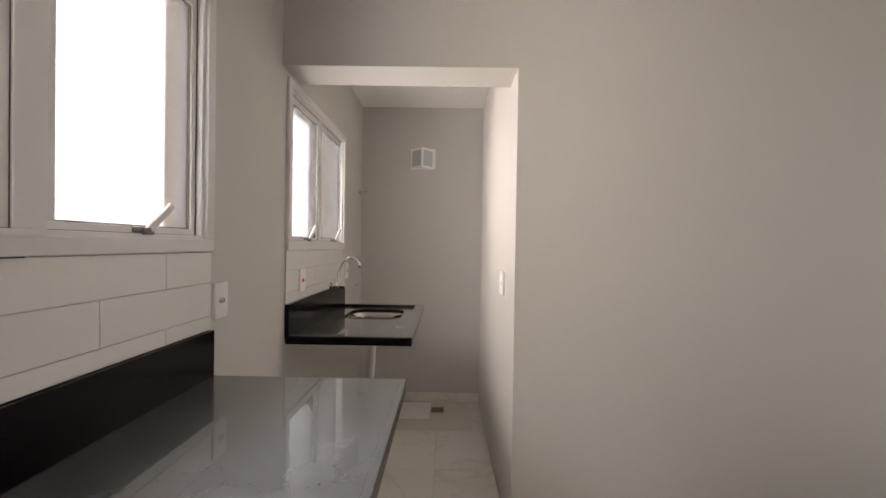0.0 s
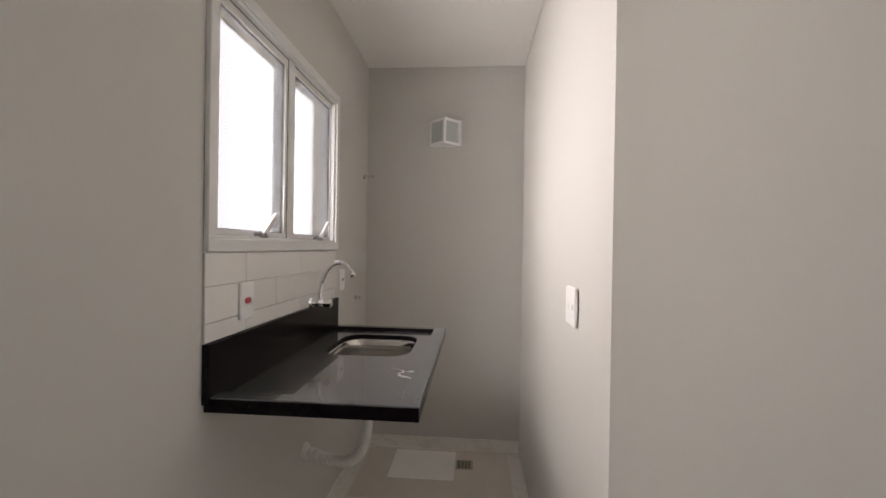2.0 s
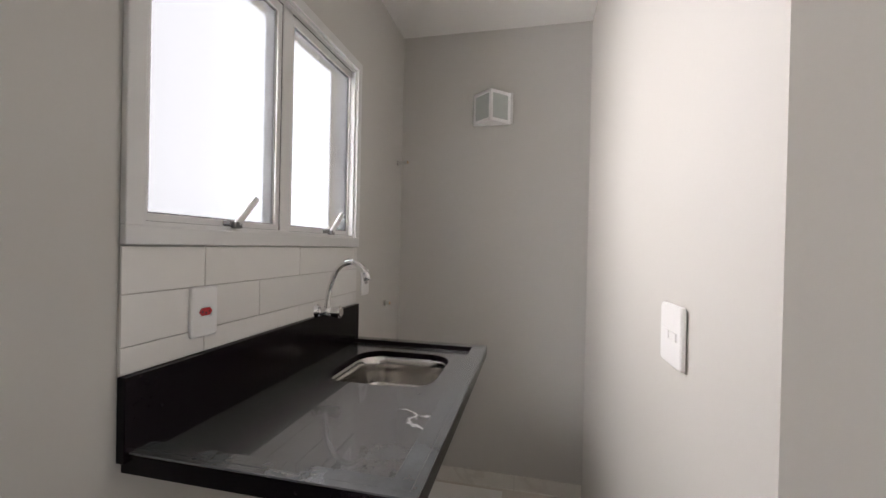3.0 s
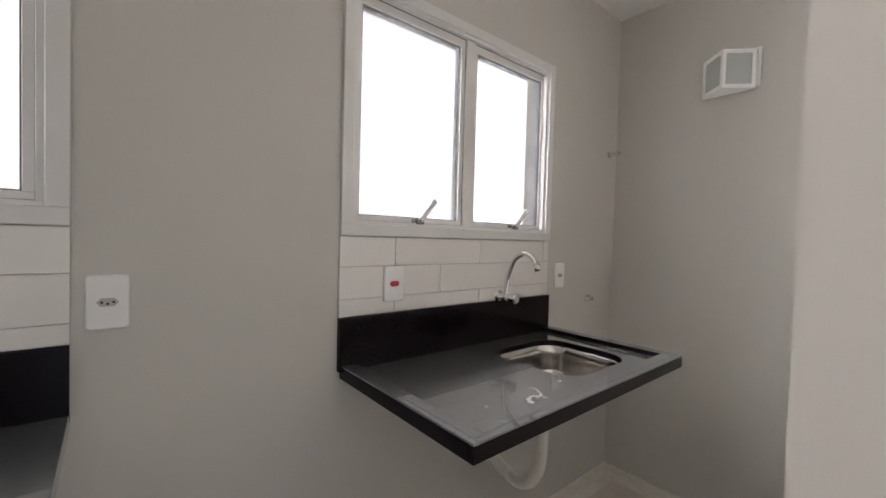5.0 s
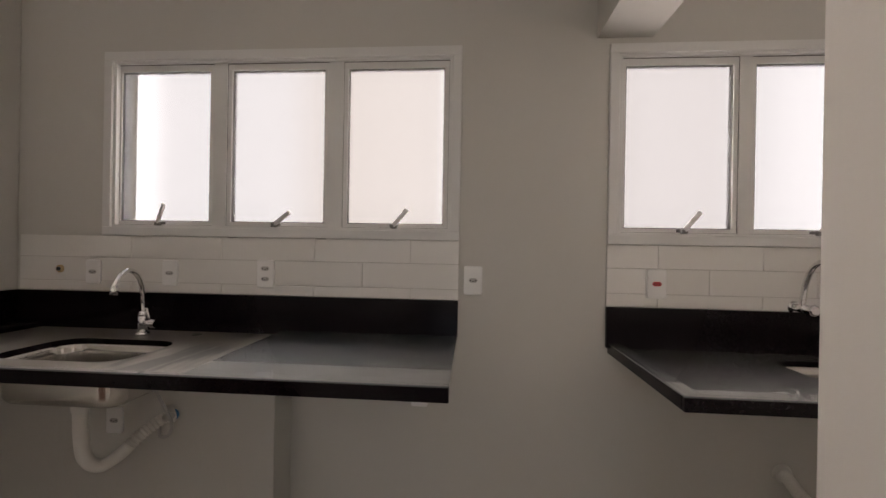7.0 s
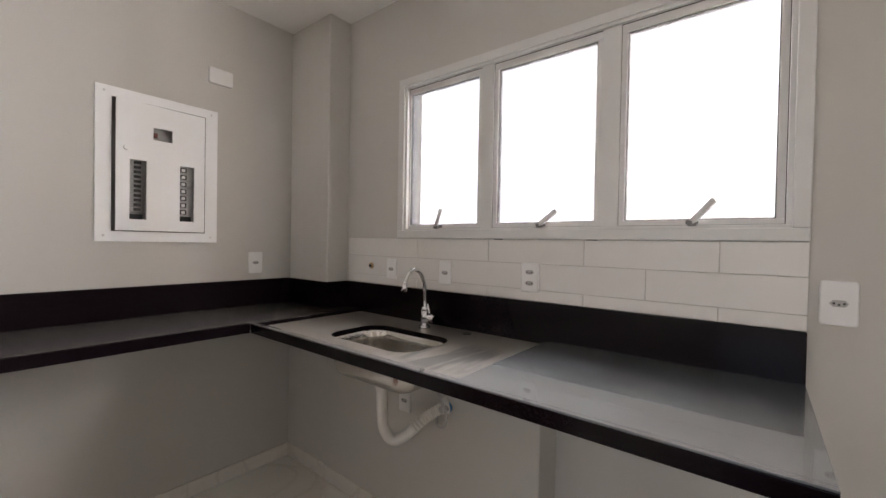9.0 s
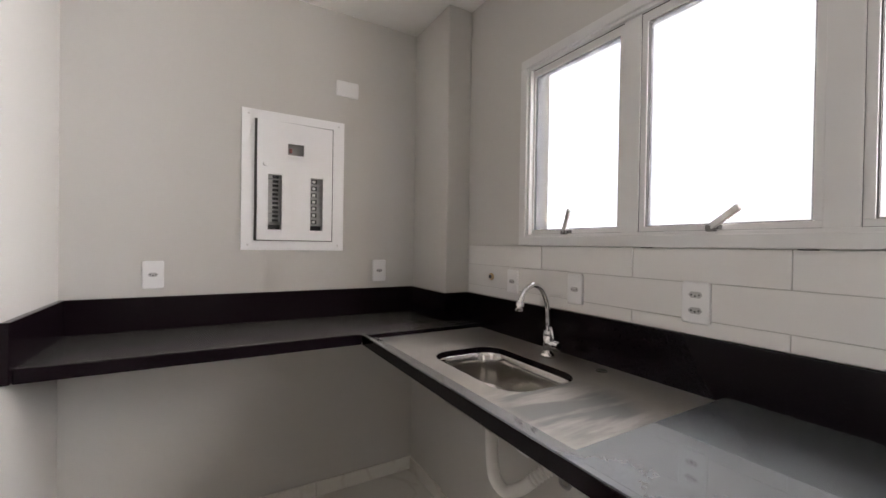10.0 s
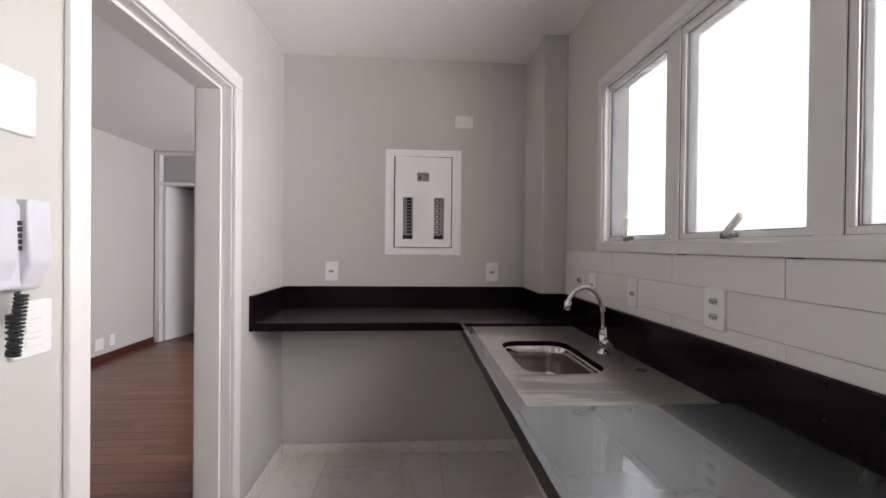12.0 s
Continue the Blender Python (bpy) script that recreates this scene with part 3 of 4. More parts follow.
def cut_edge(parent, hole, r, z0, z1):
    """The polished edge of the stone round a sink."""
    x0, x1, y0, y1 = hole
    bm = bmesh.new()
    rings = [[bm.verts.new((x, y, z)) for x, y in rounded(x0 - g, x1 + g, y0 - g, y1 + g, r + g, 8)] for g, z in ((-0.0003, z0), (-0.0003, z1), (-0.002, z1), (-0.003, z1 - 0.001), (-0.003, z0))]
    for a, b in zip(rings, rings[1:] + rings[:1]):
        for k in range(len(a)):
            bm.faces.new((a[k], a[(k + 1) % len(a)], b[(k + 1) % len(a)], b[k]))
    part("cut_edge", bm, GRANITE, parent, "polished black edge round the sink")


S0 = (0.182, 0.465, 0.80, 1.248)
WET = 0.883
c = thing("kitchen_counter", "dusty black granite L-shaped counter with a recessed wet area", "counter", (0.3, 1.1, 0.862))
part("wet_top", holed_slab(0.0, 0.54, 0.495, 1.54, 0.866, WET, rounded(*S0, 0.085)), GRANITE_WET, c, "dusty recessed granite top")
part("dry_top", boxes((0.0, 0.578, 1.54, 2.242, 0.866, 0.90), bevel=0.0015), GRANITE_DRY, c, "dusty black granite top")
part("front_rim", boxes((0.54, 0.578, 0.495, 1.54, 0.866, 0.889), bevel=0.0015), GRANITE_TOP, c)
part("corner_top", boxes((0.0, 1.624, 0.0, 0.462, 0.866, 0.90), (0.0, 0.578, 0.462, 0.495, 0.866, 0.90), bevel=0.0015), GRANITE_TOP, c)
part("front_edge", boxes((0.578, 0.594, 0.478, 2.242, 0.858, 0.8955), bevel=0.002), GRANITE, c, "glossy black granite front edge")
part("edge_top", boxes((0.5775, 0.594, 0.478, 2.242, 0.8957, 0.9002), bevel=0.0012), GRANITE_DRY, c, "dusty top of the front edge")
part("front_edge", boxes((0.594, 1.604, 0.462, 0.478, 0.858, 0.8995), bevel=0.002), GRANITE, c, "glossy black granite front edge")
for row in ((0.001, 0.02, 0.38, 2.242, WET - 0.002, 1.035), (0.001, 0.155, 0.361, 0.38, 0.9, 1.035), (0.136, 0.155, 0.02, 0.361, 0.9, 1.035), (0.136, 1.604, 0.001, 0.02, 0.9, 1.035), (1.604, 1.6235, 0.001, 0.497, 0.862, 1.035)):
    part("backsplash", boxes(row, bevel=0.0015), GRANITE, c, "glossy black granite backsplash")
part("underside", holed_slab(0.143, 0.577, 0.38, 1.57, 0.862, 0.8655, rounded(0.15, 0.50, 0.76, 1.29, 0.1)), GRANITE, c)
part("step_edge", boxes((0.02, 0.5775, 0.4952, 0.4985, WET - 0.001, 0.8992)), GRANITE, c, "black polished step edge")
cut_edge(c, S0, 0.085, WET - 0.0205, WET - 0.0008)
basin("kitchen_sink", *S0, WET - 0.0212, 0.725, 0.085, (0.33, 1.0), "stainless steel sink bowl set under the kitchen counter")

S1 = (0.112, 0.452, 3.31, 3.672)
LTOP, LWET = 0.890, 0.874
c = thing("laundry_counter", "black granite laundry counter with a raised rim and dried water marks", "counter", (0.28, 3.3, 0.852))
part("wet_top", holed_slab(0.0, 0.522, 2.862, 3.762, 0.858, LWET, rounded(*S1, 0.09)), GRANITE_LAUNDRY, c, "granite top with dried water marks")
part("rim", boxes((0.0, 0.546, 2.831, 2.862, 0.858, LTOP), (0.0, 0.562, 2.815, 2.8315, LTOP - 0.0043, LTOP), bevel=0.0012), GRANITE_DRY, c, "raised granite rim")
part("rim", boxes((0.0, 0.546, 3.762, 3.80, 0.858, LTOP), bevel=0.0015), GRANITE_DRY, c, "raised granite rim")
part("rim", boxes((0.508, 0.546, 2.862, 3.762, 0.858, LTOP), (0.5455, 0.562, 2.8316, 3.80, LTOP - 0.0043, LTOP), bevel=0.0012), GRANITE_DRY, c, "raised granite rim")
part("front_edge", boxes((0.546, 0.562, 2.815, 3.80, 0.850, LTOP - 0.0045), bevel=0.002), GRANITE, c, "glossy black granite front edge")
part("side_edge", boxes((0.001, 0.546, 2.815, 2.831, 0.850, LTOP - 0.0045), bevel=0.002), GRANITE, c, "glossy black granite side edge")
part("backsplash", boxes((0.001, 0.02, 2.806, 3.80, LWET - 0.002, 1.027), bevel=0.0015), GRANITE, c, "glossy black granite backsplash")
part("step_edge", boxes((0.02, 0.5215, 3.7585, 3.7618, LWET - 0.001, LTOP - 0.0008)), GRANITE, c, "black polished step edge")
cut_edge(c, S1, 0.09, LWET - 0.0205, LWET - 0.0008)
basin("laundry_sink", *S1, LWET - 0.0212, 0.735, 0.09, (0.28, 3.42), "stainless steel sink bowl set under the laundry counter")


# ---- taps ----
FX, FY = 0.108, 1.022
t = thing("kitchen_faucet", "chrome swan-neck kitchen faucet on the counter", "faucet", (FX, FY, WET))
part("base_flange", rod((FX, FY, WET), (FX, FY, WET + 0.012), 0.027, 0.021), CHROME, t, smooth=True)
part("body", rod((FX, FY, WET + 0.010), (FX, FY, WET + 0.082), 0.016), CHROME, t, smooth=True)
part("collar", rod((FX, FY, WET + 0.076), (FX, FY, WET + 0.092), 0.0175, 0.012), CHROME, t, smooth=True)
part("spout", tube([(FX, FY, WET + 0.085), (FX, FY, 1.01), (FX + 0.008, FY + 0.001, 1.07), (FX + 0.035, FY + 0.005, 1.118), (FX + 0.078, FY + 0.010, 1.138), (FX + 0.120, FY + 0.016, 1.122), (FX + 0.144, FY + 0.020, 1.09), (FX + 0.147, FY + 0.021, 1.08)], 0.009), CHROME, t, smooth=True)
part("aerator", rod((FX + 0.146, FY + 0.021, 1.088), (FX + 0.152, FY + 0.022, 1.055), 0.0125), CHROME, t, smooth=True)
h = part("valve", rod((FX, FY, WET + 0.046), (FX + 0.004, FY + 0.042, WET + 0.046), 0.0135), CHROME, t, smooth=True)
part("handle_cap", rod((FX + 0.004, FY + 0.040, WET + 0.046), (FX + 0.005, FY + 0.058, WET + 0.046), 0.018, 0.015), CHROME, h)
part("lever", rod((FX + 0.003, FY + 0.034, WET + 0.05), (FX - 0.002, FY + 0.012, WET + 0.104), 0.0055, 0.004, 12), CHROME, h, smooth=True)
t = thing("hole_cover", "small dark hole cap in the granite counter", "cap", (0.075, 1.22, WET))
part("cap", rod((0.075, 1.22, WET), (0.075, 1.22, WET + 0.003), 0.018, 0.016, 24), BLACK, t)
FZ, FY = 1.044, 3.483
t = thing("laundry_faucet", "chrome wall-mounted swan-neck laundry faucet", "faucet", (0.02, FY, FZ))
part("flange", rod((0.0065, FY, FZ), (0.016, FY, FZ), 0.024, 0.018), CHROME, t)
part("body", rod((0.012, FY, FZ), (0.066, FY, FZ), 0.0145), CHROME, t, smooth=True)
part("spout", tube([(0.045, FY, FZ + 0.006), (0.046, FY, 1.085), (0.057, FY, 1.14), (0.084, FY + 0.001, 1.194), (0.126, FY + 0.002, 1.216), (0.160, FY + 0.002, 1.204), (0.180, FY + 0.002, 1.182), (0.183, FY + 0.002, 1.176)], 0.0095), CHROME, t, smooth=True)
part("aerator", rod((0.181, FY + 0.002, 1.182), (0.189, FY + 0.002, 1.156), 0.0118), CHROME, t, smooth=True)
h = part("handle", rod((0.064, FY, FZ), (0.092, FY + 0.002, FZ), 0.0165, 0.021, 8), CHROME, t)
part("handle_cap", rod((0.092, FY + 0.002, FZ), (0.097, FY + 0.002, FZ), 0.019, 0.015, 8), CHROME, h)


# ---- drains under the sinks ----
s = thing("kitchen_siphon", "white plastic bottle-neck siphon hose under the kitchen sink", "drain pipe", (0.3, 1.05, 0.47))
part("tailpiece", rod((0.33, 1.0, 0.722), (0.33, 1.0, 0.675), 0.030, 0.024), PVC, s)
part("hose", tube([(0.33, 1.0, 0.69), (0.328, 1.0, 0.60), (0.322, 1.01, 0.515), (0.30, 1.04, 0.478), (0.27, 1.075, 0.495), (0.245, 1.10, 0.525)], 0.021), PVC, s, smooth=True)
part("corrugated_hose", tube([(0.247, 1.098, 0.522), (0.22, 1.12, 0.553), (0.19, 1.142, 0.575), (0.143, 1.175, 0.60)], 0.020, ribs=0.005), PVC, s)
part("wall_flange", rod((0.1425, 1.175, 0.60), (0.156, 1.168, 0.598), 0.034, 0.03), PVC, s)
s = thing("supply_hose", "grey braided water supply hose with a blue ring", "hose", (0.15, 1.2, 0.55))
part("hose", tube([(0.15, 1.08, 0.861), (0.17, 1.10, 0.76), (0.18, 1.16, 0.66), (0.19, 1.21, 0.59), (0.19, 1.20, 0.54), (0.18, 1.16, 0.53), (0.16, 1.14, 0.56)], 0.006, 10), SOCKET, s, smooth=True)
part("valve", rod((0.1425, 1.19, 0.60), (0.19, 1.185, 0.60), 0.014), CHROME, s)
part("ring", rod((0.150, 1.19, 0.60), (0.156, 1.19, 0.60), 0.02), BLUE, s, "blue plastic ring")
s = thing("laundry_siphon", "white plastic siphon hose under the laundry sink", "drain pipe", (0.2, 3.4, 0.45))
part("tailpiece", rod((0.28, 3.42, 0.73), (0.28, 3.42, 0.68), 0.030, 0.024), PVC, s)
part("hose", tube([(0.28, 3.42, 0.70), (0.278, 3.42, 0.60), (0.268, 3.42, 0.50), (0.235, 3.42, 0.435), (0.18, 3.425, 0.405), (0.14, 3.432, 0.405)], 0.021), PVC, s, smooth=True)
part("corrugated_hose", tube([(0.142, 3.432, 0.405), (0.09, 3.44, 0.41), (0.045, 3.45, 0.42), (0.002, 3.455, 0.425)], 0.020, ribs=0.005), PVC, s)
part("wall_flange", rod((0.001, 3.455, 0.425), (0.014, 3.455, 0.425), 0.036, 0.03), PVC, s)


# ---- switches and sockets ----
def plate(name, label, m, w, hgt, kind, group="wall plates"):
    """A rounded plate lying in local xz, facing local +y."""
    p = thing(name, label, "outlet" if "socket" in kind else "switch" if kind[0] in "rp" and kind != "redsocket" else "cover plate", (0, 0, 0), group)
    ring = rounded(-w / 2, w / 2, -hgt / 2, hgt / 2, 0.008, 4)
    bm = bmesh.new()
    levels = []
    for y, g in ((0.0005, 0.0), (0.007, 0.0), (0.0095, 0.003)):
        levels.append([bm.verts.new((x * (1 - g / (w / 2)), y, z * (1 - g / (hgt / 2)))) for x, z in ring])
    for a, b in zip(levels, levels[1:]):
        for k in range(len(a)):
            bm.faces.new((a[k], a[(k + 1) % len(a)], b[(k + 1) % len(a)], b[k]))
    bm.faces.new(levels[0])
    bm.faces.new(levels[-1])
    part("plate", bm, PLASTIC, p)
    zs = {"socket": (0,), "socket2": (0.021, -0.021), "redsocket": (0,), "rocker": (0,), "pair": (0,), "rocker2": (0.02, -0.02), "rocker3": (0.028, 0.0, -0.028), "blank": ()}[kind]
    for z in zs:
        if "socket" in kind:
            hexa = [(-0.018, 0), (-0.011, 0.0085), (0.011, 0.0085), (0.018, 0), (0.011, -0.0085), (-0.011, -0.0085)]
            sb = bmesh.new()
            top = [sb.verts.new((x, 0.0108, z + q)) for x, q in hexa]
            low = [sb.verts.new((x, 0.0085, z + q)) for x, q in hexa]
            sb.faces.new(top)
            for k in range(6):
                sb.faces.new((top[k], top[(k + 1) % 6], low[(k + 1) % 6], low[k]))
            f = part("socket", sb, RED if kind == "redsocket" else SOCKET, p, "red socket face" if kind == "redsocket" else "grey socket face")
            for x, q in ((-0.0095, 0), (0.0095, 0), (0, -0.003)):
                part("pin_hole", rod((x, 0.0104, z + q), (x, 0.0112, z + q), 0.0026, seg=10), BLACK, f)
        else:
            for q in ((-0.02, 0.02) if kind == "pair" else (0,)):
                part("rocker", boxes((q - 0.018, q + 0.018, 0.0085, 0.0125, z - 0.0085, z + 0.0085), bevel=0.0015), PLASTIC, p)
    p.matrix_basis = m
    return p


def on_west(y, z, x=0.0):
    return pose(x, y, z, 0, 0, -90)


def on_east(y, z, x=1.625):
    return pose(x, y, z, 0, 0, 90)


def on_south(x, z):
    return pose(x, 0, z, 0, 0, 0)


TF = 0.0072
for y in (1.32, 1.69):
    s = thing("drip_slot", "small dark drip slot under the window casing", "slot", (0.008, y, 1.268))
    part("slot", boxes((0.0085, 0.0135, y - 0.018, y + 0.018, 1.2672, 1.2698)), BLACK, s)
plate("wall_socket", "white wall socket plate on the grey wall beside the window", on_west(2.299, 1.116), 0.072, 0.112, "socket")
plate("wall_socket", "white socket plate on the white tiles", on_west(0.717, 1.117, TF), 0.066, 0.1, "socket")
plate("wall_socket", "white socket plate on the white tiles", on_west(1.055, 1.118, TF), 0.066, 0.106, "socket")
plate("wall_socket", "white double socket plate on the white tiles", on_west(1.462, 1.124, TF), 0.072, 0.112, "socket2")
plate("wall_socket", "white socket plate under the kitchen counter", on_west(0.95, 0.565, 0.142), 0.066, 0.1, "socket")
plate("wall_socket", "white blank plate under the counter end", on_west(2.096, 0.67), 0.066, 0.112, "blank")
plate("wall_socket", "white wall plate with a red socket on the laundry tiles", on_west(2.988, 1.119, TF), 0.072, 0.112, "redsocket")
plate("wall_socket", "white socket plate beside the laundry tiles", on_west(3.89, 1.11), 0.072, 0.112, "socket")
plate("wall_socket", "white socket plate above the narrow counter", on_south(1.332, 1.126), 0.075, 0.115, "socket")
plate("wall_socket", "white socket plate beside the corner column", on_south(0.341, 1.126), 0.075, 0.115, "socket")
plate("cover_plate", "white blank cover plate above the electric panel", on_south(0.525, 2.059), 0.114, 0.078, "blank")
plate("light_switch", "white light switch on the partition", on_east(3.09, 1.113, 1.0), 0.115, 0.118, "pair")
plate("light_switch", "white triple light switch beside the doorway", on_east(1.60, 1.106), 0.09, 0.118, "rocker3")
plate("cover_plate", "white blank cover plate high beside the doorway", on_east(1.635, 1.565), 0.085, 0.125, "blank")
plate("wall_socket", "white socket plate low on the living room wall", on_east(-2.035, 0.19, 4.2), 0.12, 0.125, "blank")
plate("wall_socket", "small white socket plate low on the living room wall", on_east(-2.22, 0.2, 4.2), 0.075, 0.12, "rocker")

# water stubs
for name, a, b, label in (("water_stub", (0.0062, 0.563, 1.126), (0.016, 0.563, 1.126), "metal pipe stub set in the white tiles"), ("pipe_stub", (0.001, 4.143, 0.985), (0.03, 4.143, 0.985), "short metal pipe stub on the laundry wall"), ("pipe_stub", (0.001, 4.30, 1.722), (0.06, 4.30, 1.726), "short brass-tipped pipe stub high on the laundry wall")):
    s = thing(name, label, "pipe stub", a)
    part("collar", rod(a, (a[0] + 0.006, a[1], a[2]), 0.017, 0.016), BRASS if name == "water_stub" else CHROME, s)
    part("pipe", rod(a, b, 0.0095), CHROME, s)
    part("plug", rod(b, (b[0] + 0.004, b[1], b[2]), 0.008, 0.007), BLACK if name == "water_stub" else BRASS, s)


# ---- electric panel ----
e = thing("electric_panel", "white enamelled electric panel with its door slightly ajar", "electric panel", (0.776, 0.0, 1.23))
part("frame", gridded([0.541, 0.600, 0.954, 1.010], [1.231, 1.278, 1.834, 1.880], {(1, 1)}, 0.0008, 0.010), PANEL_WHITE, e)
# dark strip stands in for the shade in the door gap
part("gap_shade", gridded([0.597, 0.609, 0.945, 0.957], [1.275, 1.288, 1.824, 1.838], {(1, 1)}, 0.0102, 0.0125), GASKET_GAP_SHADE, e, "dark strip for the shaded gap round the door")
part("back_box", boxes((0.608, 0.946, -0.0885, -0.08, 1.287, 1.825)), SOCKET, e, "grey inner box")
for x in (0.57, 0.982):
    for z in (1.256, 1.857):
        part("screw", rod((x, 0.0095, z), (x, 0.0115, z), 0.005, 0.004, 12), ALU, e)
door = gridded([0.0, 0.045, 0.106, 0.138, 0.212, 0.236, 0.297, 0.344], [1.279, 1.328, 1.584, 1.682, 1.736, 1.832], {(1, 1), (5, 1), (3, 3)}, 0.0, 0.006)
bmesh.ops.transform(door, matrix=pose(0.604, 0.018, 0, 0, 0, 2.2), verts=door.verts)
door = part("door", door, PANEL_WHITE, e, "white door with three cut-outs")
part("knob", rod((0.913, 0.034, 1.629), (0.913, 0.046, 1.629), 0.011, 0.009), PANEL_WHITE, door)
part("latch", boxes((0.602, 0.608, 0.012, 0.02, 1.70, 1.75)), BLACK, door)
for x, side in ((0.680, -1), (0.872, 1)):
    part("rail", boxes((x - 0.045, x + 0.045, -0.05, -0.02, 1.30, 1.62)), SOCKET, e, "grey breaker row")
    count, pitch = (7, 0.033) if side < 0 else (11, 0.0205)
    for k in range(count):
        z = 1.372 + pitch * (k + 0.0)
        br = part("breaker", boxes((x - 0.028, x + 0.028, -0.0195, -0.004, z - pitch * 0.46, z + pitch * 0.46), bevel=0.001), SOCKET, e)
        part("toggle_slot", boxes((x - 0.014 - 0.007 * side, x + 0.012 - 0.007 * side, -0.004, -0.001, z - pitch * 0.3, z + pitch * 0.3)), BLACK, br, "black toggle slot")
        part("toggle", boxes((x - 0.008 * side - 0.007, x - 0.008 * side + 0.007, -0.001, 0.007, z - pitch * 0.22, z + pitch * 0.16), bevel=0.001), PLASTIC if side < 0 else BLACK, br, "white toggle" if side < 0 else "black toggle")
    part("spare_slot", boxes((x - 0.03, x + 0.03, -0.0195, -0.012, 1.305, 1.352)), BLACK, e)
part("main_breaker", boxes((0.735, 0.82, -0.06, -0.012, 1.66, 1.76), bevel=0.002), SOCKET, e)
part("main_toggle", boxes((0.79, 0.803, -0.012, 0.0, 1.70, 1.72), bevel=0.001), surface("dull_red_plastic", (0.25, 0.09, 0.08), 0.5), e)


# ---- wall lamp in the laundry ----
w = thing("wall_lamp", "white angular wall lamp with two matt glass faces", "lamp", (0.5, 4.383, 1.94))
X0, X1, XM, YB, YF, Z0, Z1 = 0.406, 0.60, 0.506, 4.3825, 4.262, 1.925, 2.085
part("back_plate", boxes((X0 + 0.02, X1 + 0.012, YB - 0.012, YB, Z0 + 0.01, Z1 + 0.012), bevel=0.002), PLASTIC, w)
for z in (Z0, Z1 - 0.016):
    b2 = bmesh.new()
    tri = [(X0, YB - 0.013), (X1, YB - 0.013), (X1, YB - 0.03), (XM, YF), (X0, YB - 0.03)]
    lo = [b2.verts.new((x, y, z)) for x, y in tri]
    hi = [b2.verts.new((x, y, z + 0.016)) for x, y in tri]
    b2.faces.new(lo)
    b2.faces.new(hi)
    for k in range(5):
        b2.faces.new((lo[k], lo[(k + 1) % 5], hi[(k + 1) % 5], hi[k]))
    part("cap", b2, PLASTIC, w)
for a, b in (((X0, YB - 0.03), (XM, YF)), ((XM, YF), (X1, YB - 0.03))):
    A, B = Vector((*a, 0)), Vector((*b, 0))
    along = (B - A).normalized()
    turn = math.degrees(math.atan2(along.y, along.x))
    ln = (B - A).length
    for s0, s1 in ((0, 0.014), (ln - 0.014, ln)):
        post = boxes((s0, s1, 0.0, 0.012, Z0 + 0.016, Z1 - 0.016))
        bmesh.ops.transform(post, matrix=pose(A.x, A.y, 0, 0, 0, turn), verts=post.verts)
        part("post", post, PLASTIC, w)
    gl = boxes((0.0145, ln - 0.0145, 0.004, 0.008, Z0 + 0.0165, Z1 - 0.0165))
    bmesh.ops.transform(gl, matrix=pose(A.x, A.y, 0, 0, 0, turn), verts=gl.verts)
    part("glass", gl, LAMP_GLASS, w, "matt greenish-grey glass")


# ---- intercom ----
i = thing("intercom", "pale grey wall intercom with a handset and black coiled cord", "intercom", (1.62, 1.67, 1.19))
def blade(y0, y1, profile):
    """A rounded upright shell: an outline seen from its side, between y0 and y1."""
    bm = bmesh.new()
    lo, hi = [bm.verts.new((x, y0, z)) for x, z in profile], [bm.verts.new((x, y1, z)) for x, z in profile]
    bm.faces.new(lo)
    bm.faces.new(hi)
    for k in range(len(lo)):
        bm.faces.new((lo[k], lo[(k + 1) % len(lo)], hi[(k + 1) % len(lo)], hi[k]))
    bmesh.ops.bevel(bm, geom=list(bm.edges), offset=0.006, segments=3, affect='EDGES', profile=0.5)
    return bm


part("base", boxes((1.585, 1.6245, 1.635, 1.745, 1.195, 1.36), bevel=0.006), HANDSET, i)
part("handset", blade(1.612, 1.662, ((1.622, 1.370), (1.570, 1.370), (1.566, 1.248), (1.588, 1.192), (1.622, 1.184))), HANDSET, i, "pale grey handset bent towards the wall")
part("cover", blade(1.677, 1.750, ((1.622, 1.370), (1.574, 1.370), (1.570, 1.251), (1.592, 1.197), (1.622, 1.188))), HANDSET, i)
for k in range(5):
    part("key", boxes((1.578, 1.5865, 1.664, 1.6755, 1.270 + 0.012 * k, 1.279 + 0.012 * k), bevel=0.001), BLACK, i)
coil = []
for k in range(300):
    f = k / 299
    a = f * 2 * math.pi * 26
    down = f < 0.6
    g = f / 0.6 if down else (f - 0.6) / 0.4
    mid = Vector((1.592 - 0.012 * g, 1.650 + 0.030 * g, 1.185 - 0.115 * g)) if down else Vector((1.580 + 0.022 * g, 1.680 - 0.024 * g, 1.07 + 0.05 * math.sin(math.pi * g * 0.7) + 0.03 * g))
    coil.append(mid + Vector((0.0085 * math.cos(a), 0.0085 * math.sin(a), 0)))
part("cord", tube([(1.592, 1.645, 1.206), *coil], 0.0032, 6, step=0.004), BLACK, i, "black coiled cord")

# ---- floor drain ----
g = thing("floor_drain", "square chrome floor drain in the laundry", "drain", (0.66, 4.195, 0))
part("frame", boxes((0.612, 0.71, 4.148, 4.246, 0.0004, 0.004), bevel=0.001), STEEL, g)
for k in range(4):
    for q in range(4):
        part("slot", boxes((0.624 + 0.02 * k, 0.636 + 0.02 * k, 4.160 + 0.02 * q, 4.172 + 0.02 * q, 0.0041, 0.0046)), BLACK, g)


